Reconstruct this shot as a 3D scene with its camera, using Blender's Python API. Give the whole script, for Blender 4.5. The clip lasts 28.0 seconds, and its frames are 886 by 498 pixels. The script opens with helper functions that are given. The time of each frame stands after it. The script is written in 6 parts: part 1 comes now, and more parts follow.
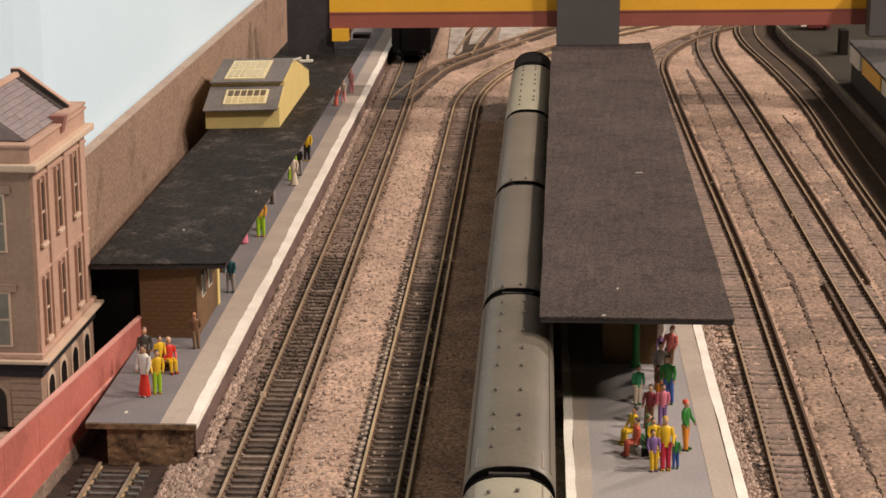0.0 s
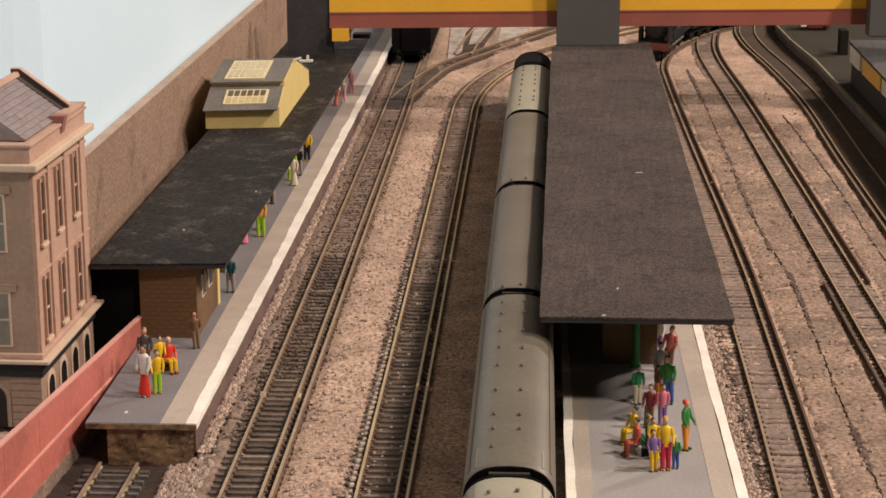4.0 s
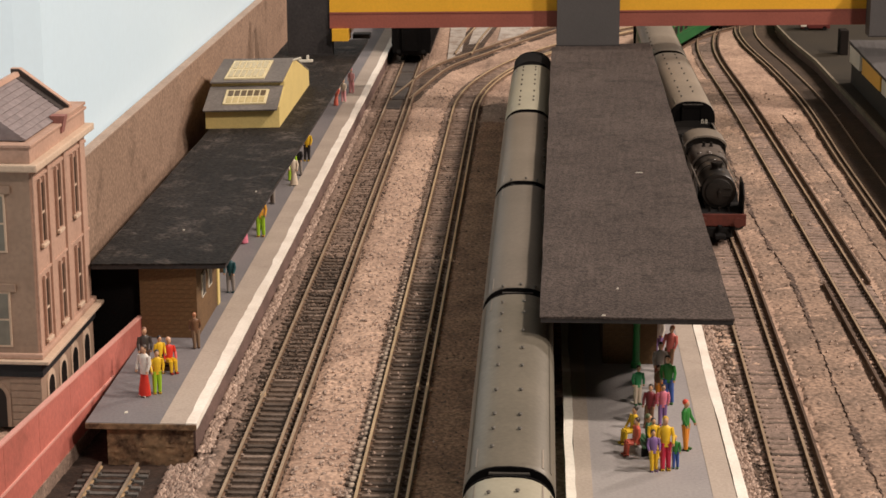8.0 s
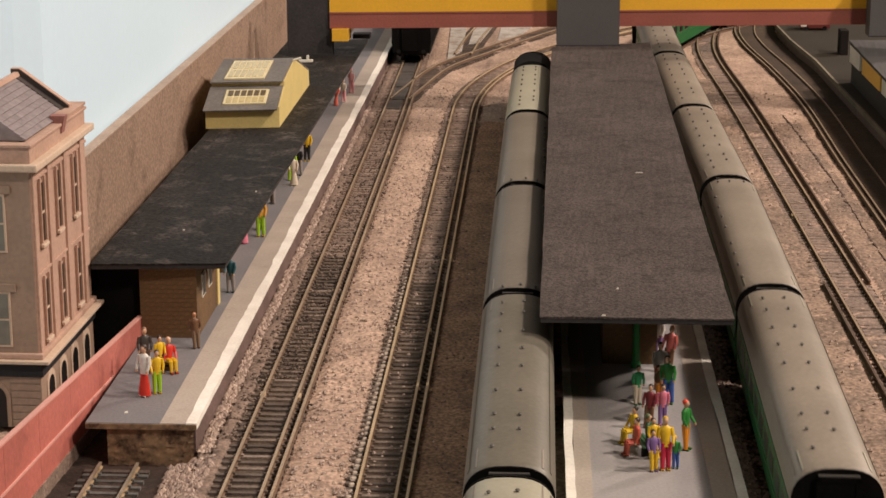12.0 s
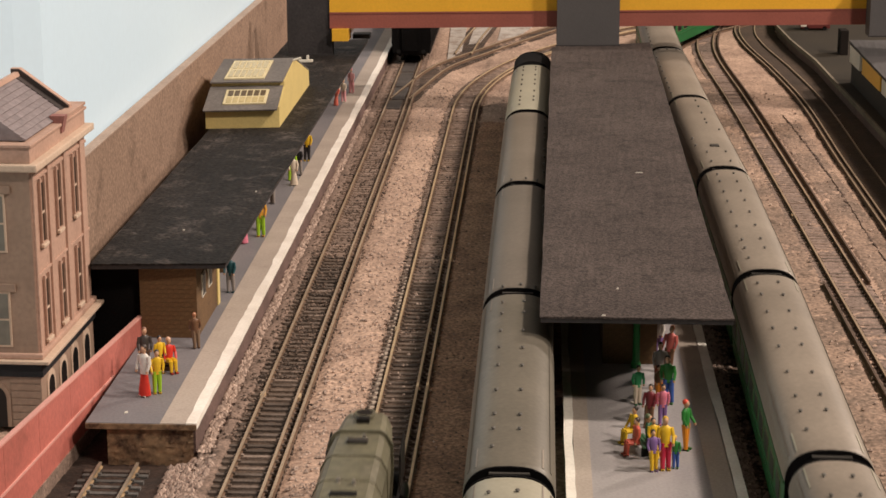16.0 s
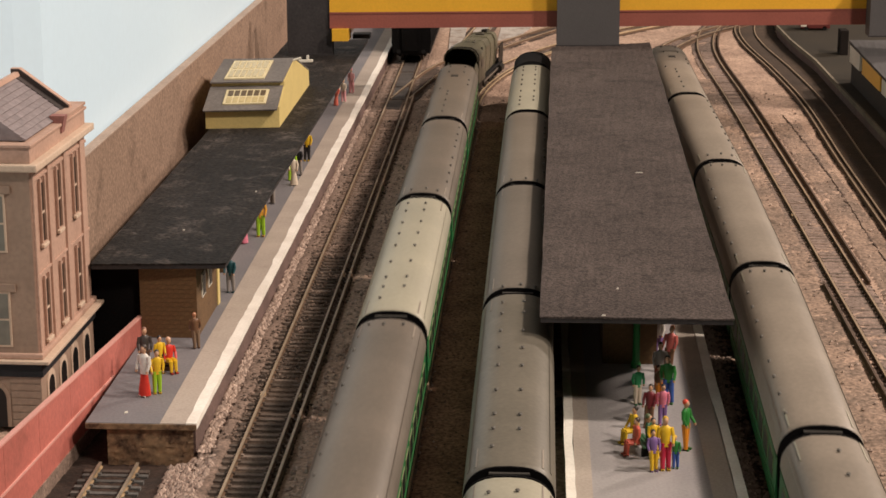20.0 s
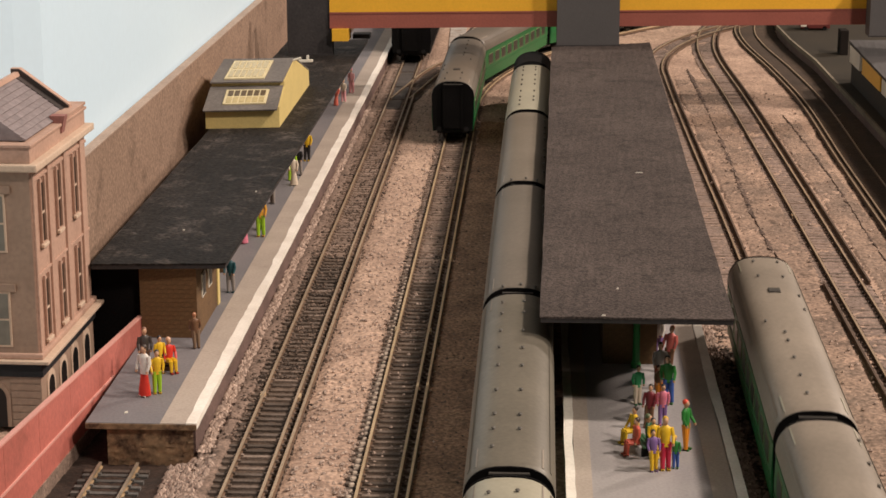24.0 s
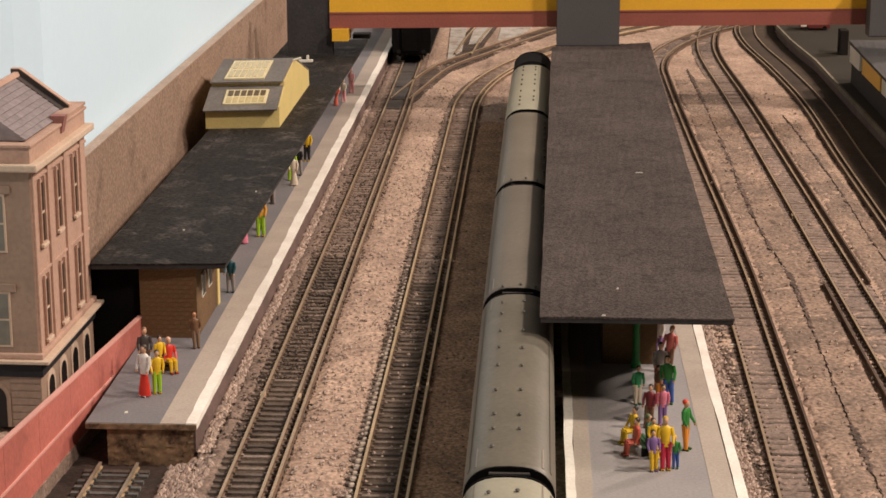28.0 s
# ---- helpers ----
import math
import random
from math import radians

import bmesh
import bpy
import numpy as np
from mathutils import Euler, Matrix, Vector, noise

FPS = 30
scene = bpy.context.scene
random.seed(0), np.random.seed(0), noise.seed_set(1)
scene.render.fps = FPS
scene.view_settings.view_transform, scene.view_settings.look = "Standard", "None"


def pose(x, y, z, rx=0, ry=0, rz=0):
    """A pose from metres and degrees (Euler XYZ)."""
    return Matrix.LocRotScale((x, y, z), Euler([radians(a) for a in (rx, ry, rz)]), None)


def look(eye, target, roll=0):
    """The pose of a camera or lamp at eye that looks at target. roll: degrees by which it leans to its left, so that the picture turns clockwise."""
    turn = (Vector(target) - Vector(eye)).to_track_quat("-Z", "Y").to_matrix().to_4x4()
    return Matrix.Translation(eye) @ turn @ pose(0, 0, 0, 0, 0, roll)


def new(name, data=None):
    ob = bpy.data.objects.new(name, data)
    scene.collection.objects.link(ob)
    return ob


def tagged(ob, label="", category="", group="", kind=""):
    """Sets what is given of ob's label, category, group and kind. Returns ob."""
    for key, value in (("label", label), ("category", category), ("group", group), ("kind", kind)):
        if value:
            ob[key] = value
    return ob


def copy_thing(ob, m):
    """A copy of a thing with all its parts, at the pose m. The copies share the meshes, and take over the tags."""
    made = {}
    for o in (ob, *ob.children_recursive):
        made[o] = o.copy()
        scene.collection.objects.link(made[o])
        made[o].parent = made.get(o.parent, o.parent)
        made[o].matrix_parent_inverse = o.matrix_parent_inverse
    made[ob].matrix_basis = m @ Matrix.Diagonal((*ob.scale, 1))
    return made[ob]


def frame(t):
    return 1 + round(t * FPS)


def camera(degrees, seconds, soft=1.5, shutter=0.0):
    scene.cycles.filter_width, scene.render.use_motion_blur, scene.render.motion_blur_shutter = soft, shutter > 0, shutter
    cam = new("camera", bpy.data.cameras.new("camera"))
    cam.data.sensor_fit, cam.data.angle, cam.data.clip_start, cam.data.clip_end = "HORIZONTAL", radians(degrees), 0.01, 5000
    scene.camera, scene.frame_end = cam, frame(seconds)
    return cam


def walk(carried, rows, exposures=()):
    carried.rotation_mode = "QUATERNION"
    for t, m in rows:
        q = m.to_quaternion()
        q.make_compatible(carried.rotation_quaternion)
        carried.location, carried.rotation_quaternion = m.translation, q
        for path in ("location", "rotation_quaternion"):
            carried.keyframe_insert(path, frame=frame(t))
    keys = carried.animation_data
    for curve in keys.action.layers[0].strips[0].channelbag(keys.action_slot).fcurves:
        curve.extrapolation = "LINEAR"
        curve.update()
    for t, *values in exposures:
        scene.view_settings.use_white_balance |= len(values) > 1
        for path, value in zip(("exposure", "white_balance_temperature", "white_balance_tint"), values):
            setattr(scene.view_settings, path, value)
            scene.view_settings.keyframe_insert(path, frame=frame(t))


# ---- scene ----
# A model railway station at 1:76. Plan numbers are millimetres, linked at 0.001.
cam = camera(25.96, 28.0, soft=1.6, shutter=0.4)
CAM_POSE = pose(0, 0, 0.308, 75.52, 0, 2.87)
walk(cam, [(0.0, CAM_POSE), (28.0, CAM_POSE)])

# ---- light: the hall's lamps, one strong lamp to the right behind the viewer, and an added fill ----
world = bpy.data.worlds.new("hall_air")
world.use_nodes = True
world.node_tree.nodes["Background"].inputs[0].default_value = (1.0, 0.87, 0.74, 1)
world.node_tree.nodes["Background"].inputs[1].default_value = 0.003
scene.world = world


def lamp(name, at, to, watts, size, colour):
    data = bpy.data.lights.new(name, "AREA")
    data.shape, data.size, data.energy, data.color = "DISK", size, watts, colour
    ob = new(name, data)
    ob.matrix_world = look(at, to)
    return ob


lamp("hall_spot", (1.9, 0.8, 2.2), (0.0, 1.2, 0.0), 65, 0.18, (1.0, 0.838, 0.722))
lamp("hall_spot", (1.8, -0.6, 2.2), (0.0, 1.2, 0.0), 49, 0.3, (1.0, 0.838, 0.722))
lamp("hall_spot", (2.0, 2.9, 1.7), (0.0, 1.3, 0.0), 46, 0.34, (1.0, 0.838, 0.722))
# wide weak fill added overhead to lift the shadows, not a known fitting
lamp("ceiling_panel", (0.4, 0.5, 2.35), (0.4, 0.501, 0.0), 4.5, 2.4, (1.0, 0.87, 0.78))
scene.view_settings.exposure = 0.0

# ---- materials ----
MATS = {}


def mat(name, colour, rough=0.7, var=0.15, fine=900.0, coarse=40.0, bump=0.15, metal=0.0, tint=None, spread=0.0, island=False, blotch=None):
    """A surface with grain at two scales; tint: the colour of the coarse patches;
    spread: how much pieces differ; blotch: (scale, colour, from, to) of ragged spots laid over."""
    if name in MATS:
        return MATS[name]
    m = bpy.data.materials.new(name)
    m.use_nodes = True
    nt = m.node_tree
    n, l = nt.nodes, nt.links
    bsdf = n["Principled BSDF"]
    bsdf.inputs["Roughness"].default_value, bsdf.inputs["Metallic"].default_value = rough, metal
    co = n.new("ShaderNodeTexCoord")
    src = co.outputs["Object"]
    if spread:
        info = n.new("ShaderNodeNewGeometry" if island else "ShaderNodeObjectInfo")
        rnd = info.outputs["Random Per Island" if island else "Random"]
        add = n.new("ShaderNodeVectorMath")
        l.new(src, add.inputs[0]), l.new(rnd, add.inputs[1])
        src = add.outputs[0]
    a, b = n.new("ShaderNodeTexNoise"), n.new("ShaderNodeTexNoise")
    a.inputs["Scale"].default_value, b.inputs["Scale"].default_value = fine, coarse
    a.inputs["Detail"].default_value, b.inputs["Detail"].default_value = 3, 5
    l.new(src, a.inputs["Vector"]), l.new(src, b.inputs["Vector"])
    mix = n.new("ShaderNodeMix")
    mix.data_type = "RGBA"
    c2 = tint or tuple(c * (1 - 1.6 * var) for c in colour)
    mix.inputs["A"].default_value, mix.inputs["B"].default_value = (*colour, 1), (*c2, 1)
    ramp = n.new("ShaderNodeMapRange")
    ramp.inputs["From Min"].default_value, ramp.inputs["From Max"].default_value = 0.38, 0.68
    l.new(b.outputs["Fac"], ramp.inputs["Value"])
    l.new(ramp.outputs[0], mix.inputs["Factor"])
    val = n.new("ShaderNodeMapRange")
    val.inputs["From Min"].default_value, val.inputs["From Max"].default_value = 0.25, 0.75
    val.inputs["To Min"].default_value, val.inputs["To Max"].default_value = 1 - var * 1.5, 1 + var * 1.5
    l.new(a.outputs["Fac"], val.inputs["Value"])
    hsv = n.new("ShaderNodeHueSaturation")
    if blotch:
        c = n.new("ShaderNodeTexNoise")
        c.inputs["Scale"].default_value, c.inputs["Detail"].default_value, c.inputs["Roughness"].default_value = blotch[0], 8, 0.7
        l.new(src, c.inputs["Vector"])
        br = n.new("ShaderNodeMapRange")
        br.inputs["From Min"].default_value, br.inputs["From Max"].default_value = blotch[2], blotch[3]
        l.new(c.outputs["Fac"], br.inputs["Value"])
        over = n.new("ShaderNodeMix")
        over.data_type = "RGBA"
        l.new(br.outputs[0], over.inputs["Factor"]), l.new(mix.outputs["Result"], over.inputs["A"])
        over.inputs["B"].default_value = (*blotch[1], 1)
        l.new(over.outputs["Result"], hsv.inputs["Color"])
    else:
        l.new(mix.outputs["Result"], hsv.inputs["Color"])
    if spread:
        sp = n.new("ShaderNodeMapRange")
        sp.inputs["To Min"].default_value, sp.inputs["To Max"].default_value = 1 - spread, 1 + spread
        l.new(rnd, sp.inputs["Value"])
        mul = n.new("ShaderNodeMath")
        mul.operation = "MULTIPLY"
        l.new(val.outputs[0], mul.inputs[0]), l.new(sp.outputs[0], mul.inputs[1])
        l.new(mul.outputs[0], hsv.inputs["Value"])
    else:
        l.new(val.outputs[0], hsv.inputs["Value"])
    l.new(hsv.outputs["Color"], bsdf.inputs["Base Color"])
    if bump:
        bp = n.new("ShaderNodeBump")
        bp.inputs["Strength"].default_value, bp.inputs["Distance"].default_value = bump, 0.0006
        l.new(a.outputs["Fac"], bp.inputs["Height"]), l.new(bp.outputs[0], bsdf.inputs["Normal"])
    MATS[name] = m
    return m


BALLAST = mat("ballast", (0.47, 0.325, 0.24), 0.9, 0.36, 520, 16, 1.0, tint=(0.33, 0.222, 0.165), blotch=(70, (0.19, 0.122, 0.088), 0.54, 0.72))
STONES = mat("ballast_stones", (0.42, 0.315, 0.255), 0.9, 0.15, 500, 60, 0.3, spread=0.32, island=True)
SLEEPER = mat("sleeper", (0.105, 0.074, 0.054), 0.85, 0.25, 900, 90, 0.5, tint=(0.185, 0.14, 0.112), spread=0.45)
SLEEPER_DUSTY = mat("sleeper_dusty", (0.17, 0.118, 0.088), 0.9, 0.3, 800, 90, 0.5, tint=(0.245, 0.175, 0.135), spread=0.35)
SLEEPER_J = mat("sleeper_far", (0.13, 0.095, 0.075), 0.85, 0.25, 900, 90, 0.5, spread=0.3, island=True)
RAIL_SIDE = mat("rail_side", (0.15, 0.087, 0.05), 0.65, 0.2, 500, 60, 0.3)
RAIL_HEAD = mat("rail_head", (0.72, 0.54, 0.34), 0.28, 0.12, 700, 30, 0.1, metal=0.25)
PLAT_GREY = mat("platform_grey", (0.165, 0.158, 0.168), 0.7, 0.10, 700, 18, 0.15, tint=(0.205, 0.19, 0.195))
PLAT_TAN = mat("platform_slab", (0.42, 0.355, 0.30), 0.8, 0.08, 700, 30, 0.15, blotch=(40, (0.33, 0.275, 0.23), 0.55, 0.75))
PLAT_WHITE = mat("platform_line", (0.88, 0.83, 0.75), 0.7, 0.06, 700, 60, 0.2, tint=(0.76, 0.70, 0.62))
PLAT_SIDE = mat("platform_wall", (0.16, 0.10, 0.085), 0.85, 0.2, 600, 40, 0.3)
PLAT_END = mat("platform_end_stone", (0.30, 0.205, 0.115), 0.9, 0.3, 300, 55, 0.5, tint=(0.20, 0.125, 0.07), blotch=(85, (0.062, 0.034, 0.02), 0.48, 0.62))
FELT = mat("roof_felt", (0.058, 0.045, 0.040), 0.9, 0.5, 800, 12, 1.0, tint=(0.084, 0.066, 0.058), blotch=(64, (0.030, 0.0235, 0.0205), 0.52, 0.70))
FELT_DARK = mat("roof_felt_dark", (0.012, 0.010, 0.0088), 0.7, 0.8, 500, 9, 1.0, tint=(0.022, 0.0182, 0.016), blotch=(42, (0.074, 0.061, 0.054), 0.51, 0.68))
FELT_EDGE = mat("roof_edge", (0.035, 0.03, 0.03), 0.85, 0.2, 500, 50, 0.3)
GREY_CARD = mat("grey_card", (0.082, 0.077, 0.077), 0.75, 0.10, 1200, 12, 0.3)
BRICK = mat("brown_brick", (0.15, 0.083, 0.034), 0.85, 0.18, 500, 50, 0.3, tint=(0.095, 0.051, 0.021))
DARK = mat("dark_void", (0.02, 0.016, 0.014), 0.9, 0.1)
WALLM = mat("retaining_wall", (0.25, 0.165, 0.115), 0.92, 0.26, 420, 9, 0.6, tint=(0.30, 0.20, 0.142), blotch=(34, (0.145, 0.092, 0.062), 0.52, 0.70))
WALL_TOP = mat("wall_coping", (0.40, 0.30, 0.235), 0.85, 0.12, 400, 40, 0.2)
SKY = mat("backdrop_sky", (0.615, 0.775, 0.885), 0.9, 0.01, 200, 3, 0.0, tint=(0.585, 0.755, 0.875))
YELLOW = mat("cream_yellow", (0.70, 0.55, 0.215), 0.6, 0.05, 700, 40, 0.05)
BR_YELLOW = mat("bridge_yellow", (0.78, 0.42, 0.03), 0.5, 0.04, 600, 30, 0.05)
BR_RED = mat("bridge_red", (0.29, 0.085, 0.062), 0.6, 0.07, 600, 30, 0.1)
FENCE = mat("fence_red", (0.50, 0.15, 0.118), 0.6, 0.1, 500, 25, 0.12, tint=(0.42, 0.125, 0.098), blotch=(22, (0.27, 0.088, 0.066), 0.58, 0.78))
FENCE_LINE = mat("fence_rail", (0.66, 0.33, 0.28), 0.6, 0.08)
DIRT = mat("dirt_tan", (0.36, 0.25, 0.14), 0.9, 0.25, 400, 60, 0.4)
STONE_PINK = mat("pink_stone", (0.46, 0.295, 0.222), 0.85, 0.08, 500, 30, 0.15, tint=(0.40, 0.255, 0.19), blotch=(60, (0.33, 0.20, 0.15), 0.56, 0.76))
STONE_GREY = mat("grey_stone", (0.33, 0.228, 0.165), 0.85, 0.10, 400, 25, 0.15, blotch=(50, (0.24, 0.162, 0.118), 0.52, 0.72))
STONE_PALE = mat("pale_stone", (0.58, 0.44, 0.33), 0.85, 0.08, 500, 30, 0.15)
SLATE = mat("slate", (0.235, 0.195, 0.195), 0.8, 0.12, 300, 40, 0.2, spread=0.05)
FASCIA = mat("fascia_black", (0.008, 0.008, 0.010), 0.75, 0.1)
WINDOW = mat("window_dark", (0.014, 0.013, 0.013), 0.3, 0.05, 200, 30, 0.0)
SASH = mat("sash_brown", (0.05, 0.03, 0.02), 0.35, 0.2, 300, 60, 0.05)
# front panes: light on the glass put in as a pale grey
LIT_PANE = mat("lit_pane_grey", (0.17, 0.155, 0.12), 0.35, 0.12, 200, 60, 0.05)
WHITE = mat("white_paint", (0.72, 0.68, 0.58), 0.6, 0.05)
ROOF_SLATE = mat("lantern_roof", (0.155, 0.135, 0.12), 0.8, 0.18, 500, 40, 0.25)
WALL_CREAM = mat("skylight_cream", (0.66, 0.56, 0.33), 0.6, 0.08, 400, 60, 0.05)
GLAZE = mat("skylight_glass", (0.50, 0.40, 0.20), 0.25, 0.15, 300, 40, 0.05)
GLAZE_DARK = mat("skylight_dark", (0.12, 0.085, 0.05), 0.25, 0.2, 300, 40, 0.05)
POST_GREEN = mat("post_green", (0.012, 0.17, 0.035), 0.5, 0.1)
COACH_GREEN = mat("coach_green", (0.010, 0.14, 0.037), 0.42, 0.10, 300, 20, 0.04)
COACH_LINE = mat("coach_line", (0.17, 0.21, 0.10), 0.5, 0.05)
COACH_TRIM = mat("coach_trim", (0.03, 0.13, 0.04), 0.5, 0.05)
ROOF_GREY = mat("coach_roof_grey", (0.195, 0.165, 0.130), 0.5, 0.07, 500, 18, 0.06, tint=(0.152, 0.129, 0.101))
ROOF_OLIVE = mat("coach_roof_olive", (0.155, 0.138, 0.107), 0.48, 0.09, 500, 18, 0.08, tint=(0.124, 0.111, 0.086), blotch=(45, (0.185, 0.165, 0.13), 0.55, 0.75))
ROOF_DUSK = mat("coach_roof_brown", (0.158, 0.132, 0.105), 0.5, 0.08, 500, 18, 0.06, tint=(0.122, 0.103, 0.082))
# brighter copy of the grey roof, for the oncoming train and some grab rails
ROOF_BRIGHT = mat("coach_roof_bright", (0.265, 0.224, 0.178), 0.5, 0.08, 500, 18, 0.06, tint=(0.205, 0.174, 0.138))
ROOF_DARK = mat("coach_roof_dark", (0.165, 0.142, 0.115), 0.55, 0.07, 500, 16, 0.06, tint=(0.138, 0.119, 0.096))
ROOF_PALE = mat("coach_roof_pale", (0.37, 0.345, 0.26), 0.5, 0.05, 500, 18, 0.05, tint=(0.32, 0.30, 0.23))
VENT = mat("vent_grey", (0.10, 0.09, 0.075), 0.6, 0.15)
BLACK = mat("soot_black", (0.010, 0.009, 0.009), 0.88, 0.2, 500, 60, 0.1)
# near beds: shadow between sleepers and under rails is darkened into the colour
BED_DARK = mat("trackbed_dark", (0.053, 0.034, 0.023), 0.95, 0.4, 600, 40, 0.9, tint=(0.135, 0.09, 0.063))
BED_MID = mat("trackbed_brown", (0.19, 0.131, 0.1), 0.95, 0.35, 600, 40, 0.9, tint=(0.26, 0.183, 0.142), blotch=(70, (0.085, 0.058, 0.043), 0.54, 0.70))
BED_DUST = mat("trackbed_dust", (0.27, 0.192, 0.155), 0.95, 0.3, 600, 26, 0.8, tint=(0.19, 0.14, 0.115), blotch=(90, (0.12, 0.085, 0.066), 0.56, 0.74))
# dark brown bed of track 6, with the far canopy's shade in the colour
BED_FAR_DARK = mat("trackbed_far_dark", (0.062, 0.039, 0.024), 0.95, 0.3, 600, 30, 0.7, tint=(0.038, 0.024, 0.015), blotch=(60, (0.115, 0.074, 0.046), 0.56, 0.75))
YARD_OIL = mat("yard_oily", (0.040, 0.023, 0.014), 0.95, 0.35, 600, 30, 0.8, tint=(0.024, 0.014, 0.009), blotch=(60, (0.10, 0.05, 0.03), 0.56, 0.74))
# coach bellows and ends; also blackens the shaded void under the narrow canopy
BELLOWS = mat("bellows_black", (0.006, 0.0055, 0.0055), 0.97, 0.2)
BED_TAN = mat("ballast_tan", (0.315, 0.216, 0.158), 0.95, 0.42, 420, 20, 1.0, tint=(0.185, 0.132, 0.1), blotch=(70, (0.10, 0.067, 0.048), 0.53, 0.68))
PLAT_ISLAND = mat("platform_pale_grey", (0.285, 0.267, 0.268), 0.65, 0.08, 700, 18, 0.12, tint=(0.335, 0.312, 0.305))
BED_EARTH = mat("trackside_earth", (0.33, 0.192, 0.117), 0.95, 0.5, 500, 40, 0.9, tint=(0.19, 0.105, 0.062), blotch=(80, (0.40, 0.245, 0.155), 0.56, 0.75))
SLEEPER_PALE = mat("sleeper_pale", (0.10, 0.094, 0.086), 0.9, 0.2, 700, 90, 0.4, spread=0.25)
LOCO_BLACK = mat("loco_black", (0.009, 0.008, 0.007), 0.45, 0.25, 300, 50, 0.08, tint=(0.018, 0.015, 0.013))
LOCO_GREY = mat("loco_weathered", (0.05, 0.043, 0.037), 0.32, 0.2, 300, 60, 0.08, tint=(0.022, 0.019, 0.016))
LOCO_OLIVE = mat("loco_olive", (0.15, 0.138, 0.088), 0.4, 0.2, 300, 60, 0.06, tint=(0.095, 0.087, 0.057), blotch=(120, (0.20, 0.18, 0.13), 0.52, 0.68))
LOCO_GREEN = mat("loco_green", (0.004, 0.016, 0.008), 0.45, 0.12, 300, 40, 0.05)
COAL = mat("coal", (0.006, 0.006, 0.006), 0.95, 0.4, 700, 200, 0.9)
BUFFER_RED = mat("buffer_red", (0.135, 0.032, 0.022), 0.6, 0.15, 400, 80, 0.1)
STEEL = mat("steel", (0.42, 0.38, 0.33), 0.4, 0.15, 400, 60, 0.05, metal=0.7)
ROOM = mat("hall_plaster", (0.13, 0.115, 0.10), 0.9, 0.03, 20, 1.0, 0.05)
ROOM_FLOOR = mat("hall_floor", (0.16, 0.12, 0.09), 0.6, 0.1, 30, 2.0, 0.05)
for nm, lv in (("roof_felt", 0.25), ("roof_felt_dark", 0.2), ("bellows_black", 0.08), ("soot_black", 0.25), ("dark_void", 0.1), ("loco_black", 0.25)):
    MATS[nm].node_tree.nodes["Principled BSDF"].inputs["Specular IOR Level"].default_value = lv
MATS["window_dark"].node_tree.nodes["Principled BSDF"].inputs["Specular IOR Level"].default_value = 0.25

# ---- mesh helpers (millimetres) ----


def box(bm, x0, x1, y0, y1, z0, z1, bevel=0.0, idx=0):
    vs = [bm.verts.new(p) for p in ((x0, y0, z0), (x1, y0, z0), (x1, y1, z0), (x0, y1, z0), (x0, y0, z1), (x1, y0, z1), (x1, y1, z1), (x0, y1, z1))]
    fs = [bm.faces.new([vs[i] for i in q]) for q in ((3, 2, 1, 0), (4, 5, 6, 7), (0, 1, 5, 4), (1, 2, 6, 5), (2, 3, 7, 6), (3, 0, 4, 7))]
    for f in fs:
        f.material_index = idx
    if bevel:
        es = list({e for f in fs for e in f.edges})
        bmesh.ops.bevel(bm, geom=es, offset=bevel, segments=2, affect="EDGES", profile=0.6)
    return vs


def loft(bm, rings, closed=True, caps=True, idx=0):
    """Skin rings of equal length."""
    vv = [[bm.verts.new(p) for p in r] for r in rings]
    k = len(rings[0])
    fs = []
    for a, b in zip(vv, vv[1:]):
        for i in range(k if closed else k - 1):
            fs.append(bm.faces.new((a[i], a[(i + 1) % k], b[(i + 1) % k], b[i])))
    if caps:
        fs.append(bm.faces.new(vv[0][::-1]))
        fs.append(bm.faces.new(vv[-1]))
    for f in fs:
        f.material_index = idx
    return fs


def prism_y(bm, prof, y0, y1, idx=0):
    """An (x, z) outline drawn out along y."""
    return loft(bm, [[(x, y0, z) for x, z in prof], [(x, y1, z) for x, z in prof]], idx=idx)


def prism_x(bm, prof, x0, x1, idx=0):
    """A (y, z) outline drawn out along x."""
    return loft(bm, [[(x0, y, z) for y, z in prof], [(x1, y, z) for y, z in prof]], idx=idx)


def prism_z(bm, prof, z0, z1, idx=0):
    return loft(bm, [[(x, y, z0) for x, y in prof], [(x, y, z1) for x, y in prof]], idx=idx)


def tube(bm, a, b, r0, r1=None, seg=10, idx=0):
    a, b = Vector(a), Vector(b)
    r1 = r0 if r1 is None else r1
    q = (b - a).to_track_quat("Z", "Y")
    rings = []
    for p, r in ((a, r0), (b, r1)):
        rings.append([p + q @ Vector((r * math.cos(2 * math.pi * i / seg), r * math.sin(2 * math.pi * i / seg), 0)) for i in range(seg)])
    return loft(bm, rings, idx=idx)


def ball(bm, c, rx, ry, rz, seg=8, rows=5, idx=0):
    rings = []
    for j in range(1, rows):
        t = math.pi * j / rows
        rings.append([(c[0] + rx * math.sin(t) * math.cos(2 * math.pi * i / seg), c[1] + ry * math.sin(t) * math.sin(2 * math.pi * i / seg), c[2] - rz * math.cos(t)) for i in range(seg)])
    return loft(bm, rings, idx=idx)


